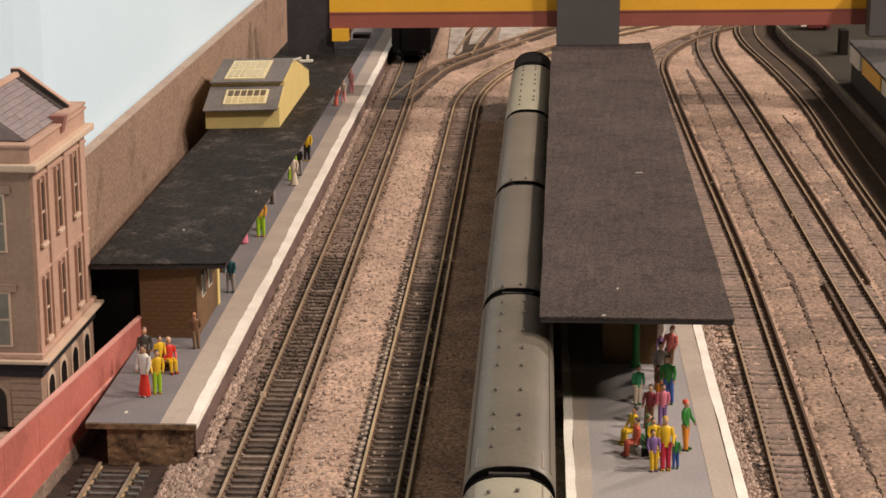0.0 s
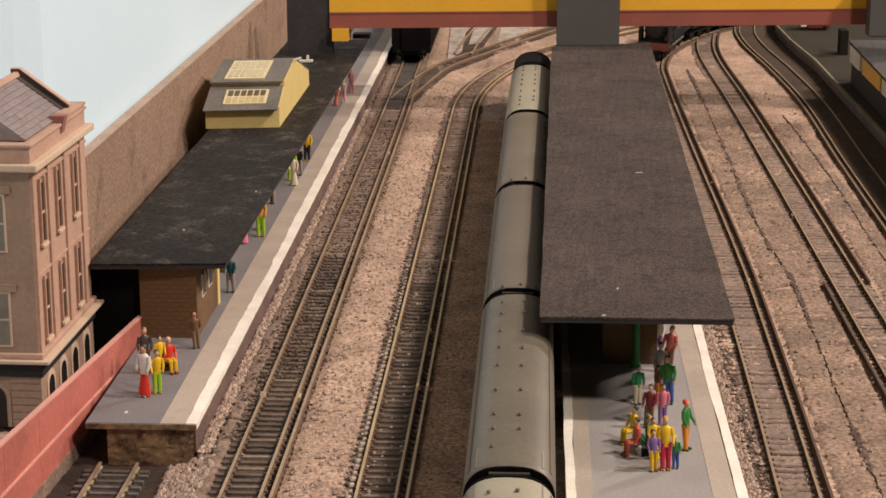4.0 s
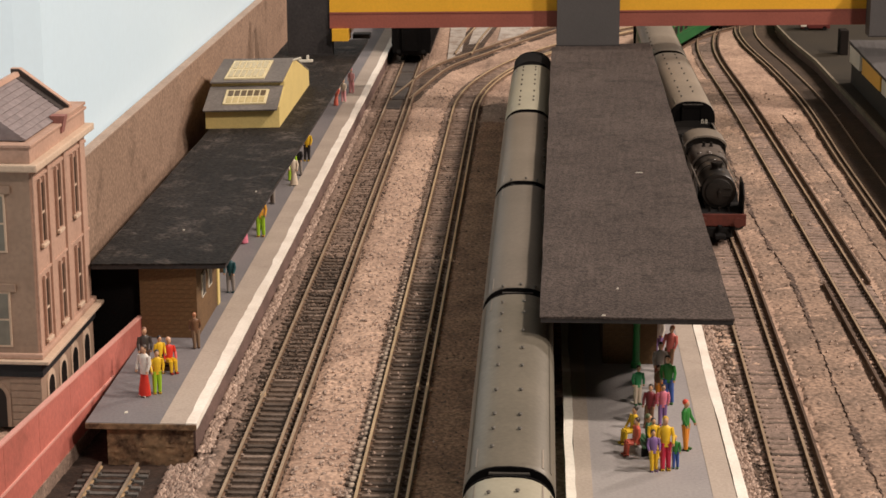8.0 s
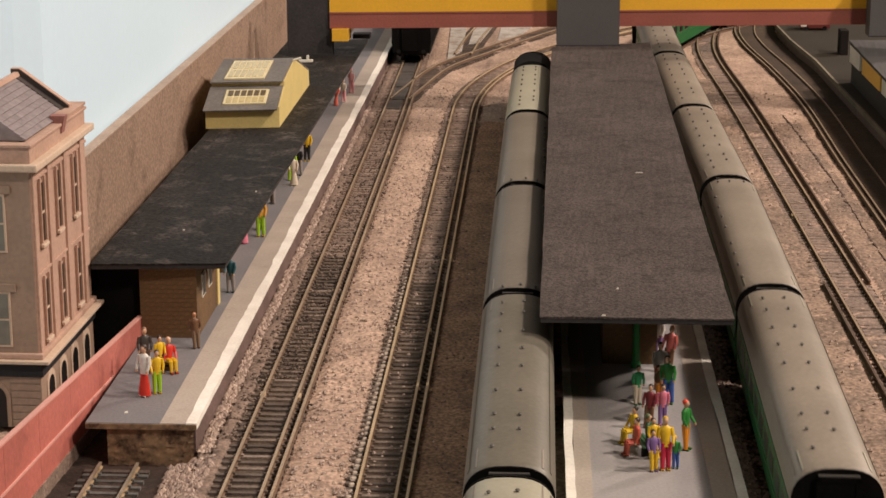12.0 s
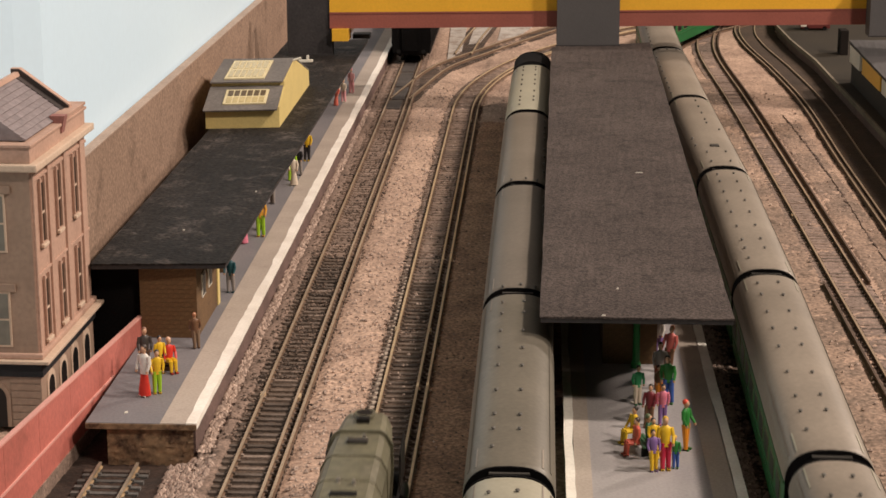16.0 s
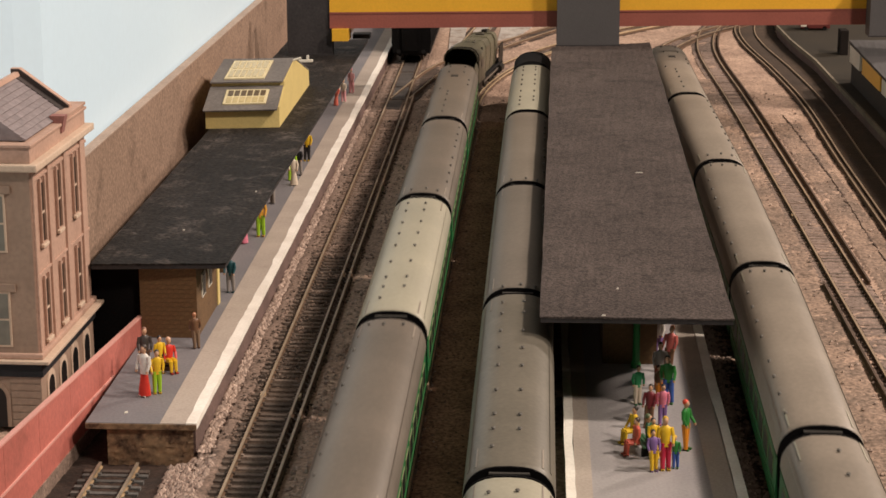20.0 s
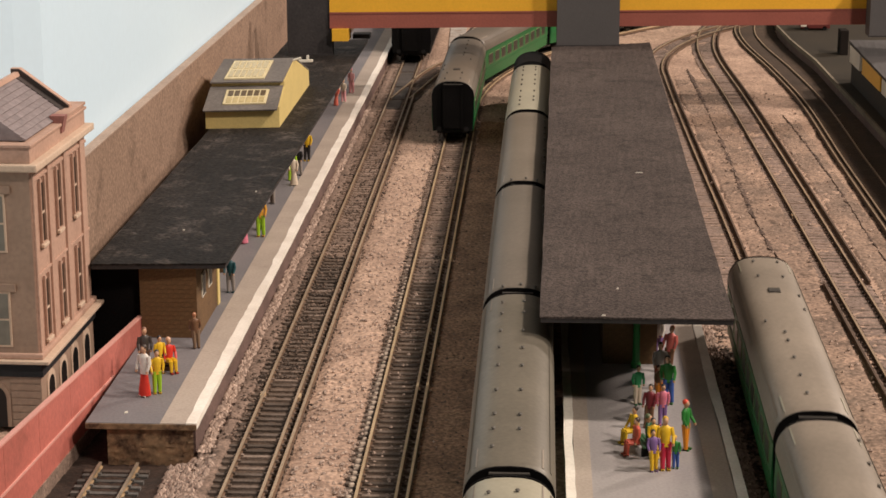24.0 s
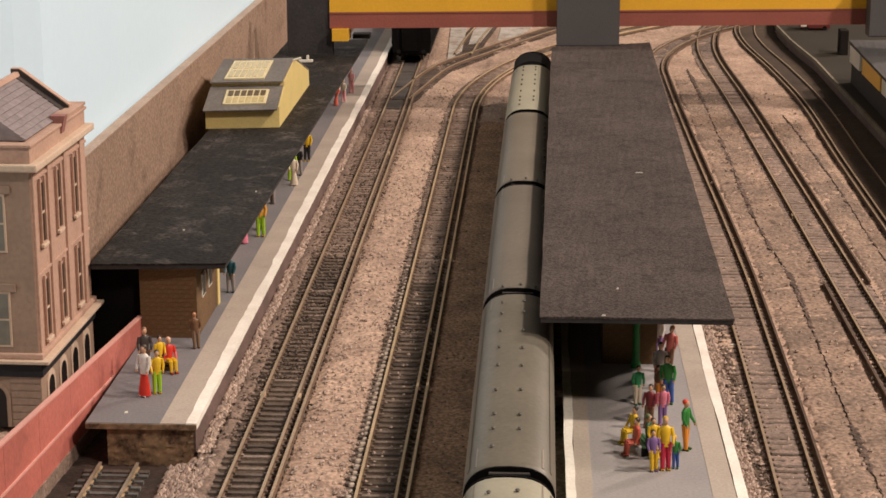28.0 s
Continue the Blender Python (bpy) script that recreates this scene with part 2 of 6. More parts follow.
def finish(name, bm, mats, smooth=False):
    bmesh.ops.recalc_face_normals(bm, faces=bm.faces)
    bmesh.ops.scale(bm, vec=(0.001, 0.001, 0.001), verts=bm.verts)
    me = bpy.data.meshes.new(name)
    bm.to_mesh(me)
    bm.free()
    for m in (mats if isinstance(mats, (list, tuple)) else [mats]):
        me.materials.append(m)
    if smooth:
        me.polygons.foreach_set("use_smooth", [True] * len(me.polygons))
        me.set_sharp_from_angle(angle=radians(38))
    return me


def part(name, bm, mats, parent=None, label="", smooth=False, at=None):
    ob = new(name, finish(name, bm, mats, smooth))
    if parent:
        ob.parent = parent
    if at:
        ob.location = Vector(at) * 0.001
    if label:
        ob["label"] = label
    return ob


def shared(name, me, parent, at, rz=0.0):
    ob = new(name, me)
    ob.parent = parent
    ob.location = Vector(at) * 0.001
    ob.rotation_euler = (0, 0, rz)
    return ob


def thing(name, at, label, category, group="", kind="", rz=0.0):
    ob = new(name)
    ob.empty_display_size = 0.02
    ob.location = Vector(at) * 0.001
    ob.rotation_euler = (0, 0, radians(rz))
    return tagged(ob, label, category, group, kind)


def BM():
    return bmesh.new()


# ---- the hall ----
def hall():
    for nm, b, m in (("floor", (-1200, 4300, -6200, 3700, -960, -950), ROOM_FLOOR), ("ceiling", (-1200, 4300, -6200, 3700, 2400, 2440), ROOM),
                     ("wall_west", (-1250, -1200, -6200, 3700, -950, 2400), ROOM), ("wall_east", (4300, 4350, -6200, 3700, -950, 2400), ROOM),
                     ("wall_south", (-1200, 4300, -6250, -6200, -950, 2400), ROOM), ("wall_north", (-1200, 4300, 3700, 3750, -950, 2400), ROOM)):
        bm = BM()
        box(bm, *b)
        tagged(part(nm, bm, m), "plain plaster of the exhibition hall" if m is ROOM else "dark wooden hall floor", "wall" if "wall" in nm else nm, kind="structure")


hall()

# ---- tracks as lines of (x, y) with running length ----


class Line:
    def __init__(self, pts, s0):
        self.p = np.array(pts, float)
        d = np.hypot(*np.diff(self.p, axis=0).T)
        self.s = s0 + np.concatenate([[0], np.cumsum(d)])

    def at(self, s):
        return np.array([np.interp(s, self.s, self.p[:, 0]), np.interp(s, self.s, self.p[:, 1])])

    def way(self, s, h=6.0):
        s = min(max(s, self.s[0] + h), self.s[-1] - h)
        d = self.at(s + h) - self.at(s - h)
        return d / np.hypot(*d)


def bend(x, y0, yc, r, run, turn=90.0):
    """Straight along x from y0 to yc, then round to the right, then straight for run."""
    pts = [(x, y) for y in np.arange(y0, yc, 50.0)]
    n = max(int(turn / 1.5), 1)
    for i in range(n + 1):
        a = radians(turn * i / n)
        pts.append((x + r * (1 - math.cos(a)), yc + r * math.sin(a)))
    a = radians(turn)
    ex, ey = pts[-1]
    pts += [(ex + math.sin(a) * d, ey + math.cos(a) * d) for d in np.arange(50, run, 50.0)]
    return Line(pts, y0)


def spline(ctrl, step=12.0):
    """A smooth line through control points of uneven spacing."""
    c = [np.array(p, float) for p in ctrl]
    t = np.concatenate([[0], np.cumsum([np.hypot(*(q - p)) for p, q in zip(c, c[1:])])])
    m = [(c[1] - c[0]) / (t[1] - t[0])] + [(c[i + 1] - c[i - 1]) / (t[i + 1] - t[i - 1]) for i in range(1, len(c) - 1)] + [(c[-1] - c[-2]) / (t[-1] - t[-2])]
    pts = []
    for i in range(len(c) - 1):
        d = t[i + 1] - t[i]
        n = max(2, int(d / step))
        for k in range(n):
            u = k / n
            pts.append((2 * u ** 3 - 3 * u ** 2 + 1) * c[i] + (u ** 3 - 2 * u ** 2 + u) * d * m[i] + (3 * u ** 2 - 2 * u ** 3) * c[i + 1] + (u ** 3 - u ** 2) * d * m[i + 1])
    pts.append(c[-1])
    return Line(pts, pts[0][1])


LINE_A = spline([(-125.5, -5300), (-125.5, 700), (-127, 1200), (-128.5, 1650), (-130.5, 2000), (-131, 2600)], 20)
LINE_B = bend(-67.4, -5300, 1690, 900, 1500)
LINE_C = spline([(-9, -5300), (-9, 700), (-8, 1300), (-6, 1560), (-4, 1750), (4, 1950)], 20)
LINE_D = spline([(111, -5300), (111, 300), (113, 700), (114.5, 795), (116.2, 880), (118, 1005), (119.3, 1130), (119.1, 1220), (118.3, 1330), (116.7, 1486), (115.4, 1682), (115.2, 1770), (115.2, 1900)], 20)
LINE_D = Line([*map(tuple, LINE_D.p[:-1]), *map(tuple, bend(115.2, 1900, 1905, 620, 2900).p)], -5300)
LINE_E = spline([(190, -5300), (189, 700), (187, 1100), (184.5, 1500), (182, 1770), (178, 2010), (184, 2130), (200, 2236), (260, 2440), (420, 2700)], 20)
LINE_F = spline([(244, -5300), (245, 900), (248, 1470), (252, 1740), (246, 1930), (236, 2110), (240, 2230), (275, 2420), (420, 2660)], 20)
LINE_X = spline([(-128, 1740), (-120, 1800), (-97, 1940), (-55, 2050), (0, 2185), (70, 2330)], 10)
LINE_Y = spline([(-80, 2015), (-72, 2150), (-55, 2330)], 10)
LINE_S = spline([(-191, 300), (-190.5, 600), (-190, 822)], 12)

# ---- ground: one ballasted sheet on the boards ----


def ground():
    xs = np.concatenate([np.linspace(-320, -262, 5), np.arange(-258, 300, 2.4), np.linspace(304, 532, 12), np.linspace(640, 3600, 30)])
    ys = np.concatenate([np.linspace(-5500, 690, 60), np.arange(700, 1300, 2.4), np.arange(1300, 2300, 4.0), np.linspace(2310, 2900, 20)])
    X, Y = np.meshgrid(xs, ys, indexing="ij")
    rng = np.random.RandomState(5)
    Z = -2.9 + rng.normal(0, 0.30, X.shape)
    low = rng.normal(0, 1, (len(xs) // 6 + 3, len(ys) // 6 + 3))
    gi, gj = np.arange(len(xs)) / 6.0, np.arange(len(ys)) / 6.0
    i0, j0 = gi.astype(int), gj.astype(int)
    fi, fj = (gi - i0)[:, None], (gj - j0)[None, :]
    Z += 0.35 * (low[i0][:, j0] * (1 - fi) * (1 - fj) + low[i0 + 1][:, j0] * fi * (1 - fj) + low[i0][:, j0 + 1] * (1 - fi) * fj + low[i0 + 1][:, j0 + 1] * fi * fj)
    for line, half, depth in ((LINE_A, 16.5, -2.4), (LINE_B, 16, -2.4), (LINE_D, 14, -0.1), (LINE_E, 16, -0.1), (LINE_C, 15, -0.6)):
        cx = np.interp(ys, *zip(*[(q[1], q[0]) for q in line.p if q[1] < 1950])) if line is not LINE_B else np.full(len(ys), line.p[0, 0])
        Z += depth * np.exp(-((X - cx[None, :]) / half) ** 6)
    # the low strip along the narrow platform and the yard before its end
    Z -= 4.2 * np.clip((-144.5 - X + 1.2 * np.sin(Y / 9.0) + np.sin(Y / 3.1)) / 2.5, 0, 1)
    Z -= 5.4 * np.clip((900 - Y) / 3.0, 0, 1) * np.clip((-157 - X) / 6.0, 0, 1) * np.clip((X + 224) / 4.0, 0, 1)
    me = bpy.data.meshes.new("ground")
    ni, nj = X.shape
    idx = np.arange(ni * nj).reshape(ni, nj)
    faces = np.stack([idx[:-1, :-1], idx[1:, :-1], idx[1:, 1:], idx[:-1, 1:]], -1)
    keep = (X[1:, 1:] < 540) | (Y[:-1, :-1] > 2200)
    faces = faces[keep]
    me.from_pydata((np.stack([X, Y, Z], -1).reshape(-1, 3) * 0.001).tolist(), [], faces.tolist())
    me.materials.append(BALLAST)
    me.polygons.foreach_set("use_smooth", [True] * len(me.polygons))
    tagged(new("ground", me), "sheet of pinkish brown model ballast on the layout boards", "ground", kind="structure")


ground()


def baseboard():
    bm = BM()
    prism_z(bm, ((-320, -5500), (532, -5500), (532, 2210), (3600, 2210), (3600, 2900), (-320, 2900)), -40, -17)
    tagged(part("baseboard", bm, DIRT), "wooden baseboard that carries the layout", "baseboard", kind="structure")
    for x, y in ((-250, -5300), (480, -5300), (-250, -2000), (480, -2000), (-250, 1200), (480, 1200), (-250, 2840), (1900, 2840), (3540, 2840), (1900, 2280), (3540, 2280)):
        t = thing("trestle_leg", (x, y, -950), "plain wooden trestle leg under the baseboard", "trestle", "legs of the baseboard")
        bm = BM()
        box(bm, -22, 22, -22, 22, 0, 910, 3)
        part("post", bm, DIRT, t)


baseboard()

RAIL = ((-1.1, -2.7), (1.1, -2.7), (1.1, -2.2), (0.35, -1.9), (0.35, -0.9), (0.62, -0.75), (0.62, 0.0), (-0.62, 0.0), (-0.62, -0.75), (-0.35, -0.9), (-0.35, -1.9), (-1.1, -2.2))


def rail(name, line, off, s0, s1, parent, lift=0.0, step=18.0):
    bm = BM()
    rings = []
    for s in np.linspace(s0, s1, max(2, int((s1 - s0) / step))):
        p, w = line.at(s), line.way(s)
        nx, ny = w[1], -w[0]
        rings.append([(p[0] + nx * (off + u), p[1] + ny * (off + u), z + lift) for u, z in RAIL])
    fs = loft(bm, rings)
    k = len(RAIL)
    for i, f in enumerate(fs[:-2]):
        # bright top and right face only: the lamp side is put into the colour
        if i % k in (5, 6):
            f.material_index = 1
    return part(name, bm, [RAIL_SIDE, RAIL_HEAD], parent)


def strip(t, line, m, a, b, s0, s1, z, rough=0.22):
    """Ballast of its own colour along a track, from offset a to b."""
    rng = np.random.RandomState(int(a * 7 + s0) % 1000)
    bm = BM()
    n = max(4, int((b - a) / 2.2))
    rows = []
    for s in np.arange(s0, s1, 3.0):
        p, w = line.at(s), line.way(s)
        row = []
        for i in range(n + 1):
            edge = i in (0, n)
            o = a + (b - a) * i / n + (rng.uniform(-1.2, 1.2) if edge else 0)
            row.append(bm.verts.new((p[0] + w[1] * o, p[1] - w[0] * o, z + rng.normal(0, rough) - (1.2 if edge else 0))))
        rows.append(row)
    for r, q in zip(rows, rows[1:]):
        for i in range(n):
            bm.faces.new((r[i], r[i + 1], q[i + 1], q[i]))
    part("trackbed", bm, m, t, smooth=True)


def joints(t, line, spots):
    """Fishplates where rail lengths meet."""
    for off, s in spots:
        p, w = line.at(s), line.way(s)
        bm = BM()
        box(bm, -1.15, 1.15, -3.4, 3.4, -2.5, -0.55, 0.15)
        o = part("rail_joint", bm, RAIL_HEAD, t, at=(p[0] + w[1] * off, p[1] - w[0] * off, 0))
        o.rotation_euler = (0, 0, math.atan2(-w[0], w[1]))


def sleeper_mesh(name, m, chairs=True):
    bm = BM()
    box(bm, -15, 15, -1.35, 1.35, -4.6, -2.35)
    if chairs:
        for x in (-8.6, 8.6):
            box(bm, x - 2.2, x - 0.7, -0.9, 0.9, -2.4, -1.5)
            box(bm, x + 0.7, x + 2.2, -0.9, 0.9, -2.4, -1.5)
    return finish(name, bm, m)


SLEEPER_ME = sleeper_mesh("sleeper", SLEEPER)
DUSTY_SLEEPER_ME = sleeper_mesh("sleeper", SLEEPER_DUSTY)
PALE_SLEEPER_ME = sleeper_mesh("sleeper", SLEEPER_PALE)


def track(name, line, label, s_all, s_pieces, pitch=7.3, conductor=(), half=8.6, z=0.0, bed=None, piece=None):
    t = thing(name, (0, 0, z), label, "railway track", "tracks", "structure")
    s0, s1 = s_all[0], min(s_all[1], line.s[-1] - 1)
    rail("rail", line, -half, s0, s1, t)
    rail("rail", line, half, s0, s1, t)
    if bed:
        strip(t, line, *bed)
    for off, a, b in conductor:
        rail("conductor_rail", line, off, a, b, t, 0.35)
    rng = random.Random(name)
    if s_pieces:
        s = s_pieces[0]
        while s < s_pieces[1]:
            p, w = line.at(s), line.way(s)
            near_me = DUSTY_SLEEPER_ME if s > 1180 + rng.uniform(-60, 60) else SLEEPER_ME
            shared("sleeper", piece or near_me, t, (p[0] + rng.uniform(-0.3, 0.3), p[1], rng.uniform(-0.25, 0.1)), math.atan2(-w[0], w[1]) + rng.uniform(-0.012, 0.012))
            s += pitch + rng.uniform(-0.25, 0.25)
    bm = BM()
    for a, b in ((s0, s_pieces[0] - pitch), (s_pieces[1], s1)) if s_pieces else ((s0, s1),):
        for s in np.arange(a, b, pitch if a > 500 else 17.0):
            p, w = line.at(s), line.way(s)
            vs = box(bm, -15, 15, -1.6, 1.6, -4.6, -2.35)
            ang = math.atan2(-w[0], w[1])
            ca, sa = math.cos(ang), math.sin(ang)
            for v in vs:
                x, y = v.co.x, v.co.y
                v.co.x, v.co.y = p[0] + ca * x - sa * y, p[1] + sa * x + ca * y
    if bm.verts:
        tagged(part("far_sleepers", bm, SLEEPER_J, t), kind="stuff")
    else:
        bm.free()
    return t


# ---- platforms ----


def platform_block(t, x0, x1, y0, y1, top, strips, wall_in):
    """strips: (name, x from, x to, material, rise)."""
    for nm, a, b, m, rise in strips:
        bm = BM()
        if nm == "white_line":
            rng = random.Random(int(a))
            rings, wa, wb = [], 0.0, 0.0
            for y in np.linspace(y0, y1, max(4, int((min(y1, 2300) - max(y0, 700)) / 6))):
                wa, wb = 0.7 * wa + rng.uniform(-0.4, 0.4), 0.7 * wb + rng.uniform(-0.16, 0.16)
                l, r = (wa, wb) if a < 0 or a > 50 else (wb, wa)
                rings.append([(a + l, y, top - 2.6), (b + r, y, top - 2.6), (b + r, y, top + rise + 0.05), (a + l, y, top + rise + 0.05)])
            loft(bm, rings)
        else:
            box(bm, a - (1.2 if nm == "slab_strip" and a > 50 else 0), b + (1.2 if nm == "slab_strip" and a < 50 else 0), y0 + 0.05, y1, top - 2.6, top + rise)
        part(nm, bm, m, t)
    bm = BM()
    box(bm, x0 + wall_in, x1 - 1.6, y0 + 3.0, y1, -14, top - 2.6)
    part("retaining_wall", bm, PLAT_SIDE, t)


def left_platform():
    t = thing("platform", (0, 0, 0), "grey model platform with tan slabs and a white edge line", "platform", "platforms", "structure")
    platform_block(t, -206, -154, 826, 2300, 10, (("surface", -206, -171.5, PLAT_GREY, 0.0), ("slab_strip", -171.5, -159.4, PLAT_TAN, 0.15), ("white_line", -159.4, -154.5, PLAT_WHITE, 0.3)), 10)
    # rough rendered end
    rng = random.Random(3)
    bm = BM()
    nx, nz = 34, 20
    g = [[bm.verts.new((-196.5 + 40.0 * i / nx, 827.5 + rng.uniform(-0.5, 0.5), -13 + 20.6 * j / nz)) for j in range(nz + 1)] for i in range(nx + 1)]
    for i in range(nx):
        for j in range(nz):
            bm.faces.new((g[i][j], g[i + 1][j], g[i + 1][j + 1], g[i][j + 1]))
    back = [bm.verts.new(c) for c in ((-196.5, 831, -13), (-156.5, 831, -13), (-156.5, 831, 7.4), (-196.5, 831, 7.4))]
    bm.faces.new(back)
    e = BM()
    box(e, -206, -154.6, 825.3, 825.95, 7.2, 9.7)
    part("end_edge", e, PLAT_END, t)
    part("end_wall", bm, PLAT_END, t, "rough stained stone render", smooth=True)


def island_platform():
    t = thing("platform", (0, 0, 0), "grey model island platform with tan slabs and white edges", "platform", "platforms", "structure")
    platform_block(t, 14, 89, -400, 1760, 10, (("white_line", 13.6, 17.6, PLAT_WHITE, 0.3), ("slab_strip", 17.6, 23.6, PLAT_TAN, 0.15), ("surface", 23.6, 75.6, PLAT_ISLAND, 0.0),
                                               ("slab_strip", 75.6, 84, PLAT_TAN, 0.15), ("white_line", 84, 89, PLAT_WHITE, 0.3)), 1.6)


def right_platform():
    t = thing("platform", (0, 0, 0), "dark grey far platform with a pale worn edge", "platform", "platforms", "structure")
    edge = [(279, 700), (279, 1540), (276, 1930), (269, 2060), (267, 2180), (280, 2300), (330, 2420)]
    bm = BM()
    prism_z(bm, [(x + 2.2, y) for x, y in edge] + [(520, 2420), (520, 700)], 6, 10)
    part("surface", bm, mat("platform_dark", (0.027, 0.0195, 0.0095), 0.8, 0.15, 500, 20, 0.2), t)
    bm = BM()
    prism_z(bm, edge + [(x + 2.2, y) for x, y in edge[::-1]], 6, 10.3)
    part("edge_strip", bm, mat("worn_edge", (0.22, 0.185, 0.13), 0.9, 0.2, 500, 40, 0.3), t)
    bm = BM()
    prism_z(bm, [(x + 1.5, y) for x, y in edge] + [(519, 2420), (519, 700)], -9, 6)
    part("retaining_wall", bm, PLAT_SIDE, t)


left_platform(), island_platform(), right_platform()

# ---- canopies ----


def canopy(name, corners, z, thick, m, label, posts, post_m, base):
    cx, cy = corners[0]
    t = thing(name, (cx, cy, z - thick), label, "canopy", "platform canopies")
    bm = BM()
    prism_z(bm, [(x - cx, y - cy) for x, y in corners], thick - 0.9, thick)
    bmesh.ops.subdivide_edges(bm, edges=[e for e in bm.edges if e.calc_length() > 50], cuts=30, use_grid_fill=True)
    rng = random.Random(name)
    for v in bm.verts:
        v.co.x += rng.uniform(-0.25, 0.25)
        v.co.z += rng.uniform(-0.2, 0.2)
    part("roof_sheet", bm, m, t)
    bm = BM()
    prism_z(bm, [(x - cx + (0.4 if i in (0, 3) else -0.4), y - cy + (0.4 if i in (0, 1) else -0.4)) for i, (x, y) in enumerate(corners)], 0, thick - 0.9)
    part("soffit", bm, FELT_EDGE, t)
    for x, y in posts:
        bm = BM()
        h = z - thick - base
        tube(bm, (0, 0, -h), (0, 0, 0), 1.8, 1.6, 10)
        tube(bm, (0, 0, -h), (0, 0, -h + 3), 2.6, 2.2, 10)
        for sx in (-1, 1):
            tube(bm, (0, 0, -10), (sx * 9, 0, -0.4), 0.8, 0.8, 6)
        part("post", bm, post_m, t, at=(x - cx, y - cy, 0), smooth=True)
    return t


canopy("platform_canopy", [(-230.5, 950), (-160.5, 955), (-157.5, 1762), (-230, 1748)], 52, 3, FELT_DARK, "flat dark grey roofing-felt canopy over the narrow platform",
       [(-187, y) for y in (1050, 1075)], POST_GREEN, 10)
canopy("platform_canopy", [(2, 839), (90, 839), (98, 1698), (11, 1664)], 60, 3, FELT, "flat grey roofing-felt canopy over the island platform",
       [(50.5, 921), (50, 1480), (52, 1620)], POST_GREEN, 10)
canopy("platform_canopy", [(277, 1180), (380, 1180), (380, 1795), (287, 1790)], 50, 3, GREY_CARD, "flat grey card canopy over the far platform",
       [(330, 1260), (330, 1420)], POST_GREEN, 10)


BRICK_ME = {}


def brick_wall(wall, x1, z1, m, bw=6.0, bh=2.4):
    """Bricks in courses on the end of a block, each a piece."""
    for w in (bw, bw / 2):
        if w not in BRICK_ME:
            bm = BM()
            box(bm, 0.1, w - 0.1, -0.14, 0.1, 0.1, bh - 0.08)
            BRICK_ME[w] = finish("brick", bm, m)
    z, k = 0.1, 0
    while z + bh < z1:
        x = 0.0
        if k % 2:
            shared("brick", BRICK_ME[bw / 2], wall, (0, 0, z))
            x = bw / 2
        while x + bw <= x1 + 0.1:
            shared("brick", BRICK_ME[bw], wall, (x, 0, z))
            x += bw
        if x1 - x > bw / 2 - 0.1:
            shared("brick", BRICK_ME[bw / 2], wall, (x, 0, z))
        z += bh
        k += 1


def station_block(at, w, d, h, label, m, panels, bricks=True):
    """A low brick block under a canopy; panels: (y from, y to, z from, z to, material, name) on its long right side."""
    t = thing("station_building", at, label, "building", "station buildings")
    bm = BM()
    box(bm, 0, w, 0, d, 0, h)
    wall = part("wall", bm, m, t)
    if bricks:
        brick_wall(wall, w, h - 0.3, m)
    for y0, y1, z0, z1, pm, nm in panels:
        bm = BM()
        box(bm, w, w + 0.7, y0, y1, z0, z1, 0.15)
        p = part(nm, bm, pm, t)
        if nm == "window":
            for k in range(2):
                bm = BM()
                c = y0 + (y1 - y0) * (0.28 + 0.44 * k)
                box(bm, w + 0.7, w + 0.95, c - (y1 - y0) * 0.17, c + (y1 - y0) * 0.17, z0 + 1, z1 - 1)
                part("pane", bm, WINDOW, p)
    return t


station_block((-207, 959, 10), 30, 68, 39, "brown brick station building with cream windows", BRICK,
              [(14, 24, 18, 31, WHITE, "window"), (34, 44, 18, 31, WHITE, "window"), (62, 68.5, 0, 39, YELLOW, "door")])
station_block((-207, 1090, 10), 22, 540, 39, "long brown brick station building under the canopy", BRICK,
              [(20 + 50 * i, 36 + 50 * i, 12, 30, WHITE, "window") for i in range(10)], False)
station_block((34, 926, 10), 27, 560, 47, "brown brick waiting room under the island canopy", BRICK,
              [(30 + 60 * i, 46 + 60 * i, 14, 32, WHITE, "window") for i in range(8)])


def right_building():
    t = thing("station_building", (291, 1200, 10), "dark station building with yellow and white panels on the far platform", "building", "station buildings")
    bm = BM()
    box(bm, 0, 60, 0, 592, 0, 36.5)
    part("wall", bm, mat("far_wall", (0.025, 0.02, 0.016), 0.8, 0.1), t)
    for y0, y1, m in ((300, 340, WHITE), (350, 372, WHITE), (376, 418, WHITE), (426, 520, BR_YELLOW), (534, 590, WHITE)):
        bm = BM()
        box(bm, -2.4, 0, y0, y1, 20, 36.4, 0.2)
        part("panel", bm, m, t)
    bm = BM()
    box(bm, 15, 23, 760, 780, 0, 25, 0.4)
    part("end_pillar", bm, DARK, t)


right_building()

# ---- the yellow lantern house on the narrow canopy ----


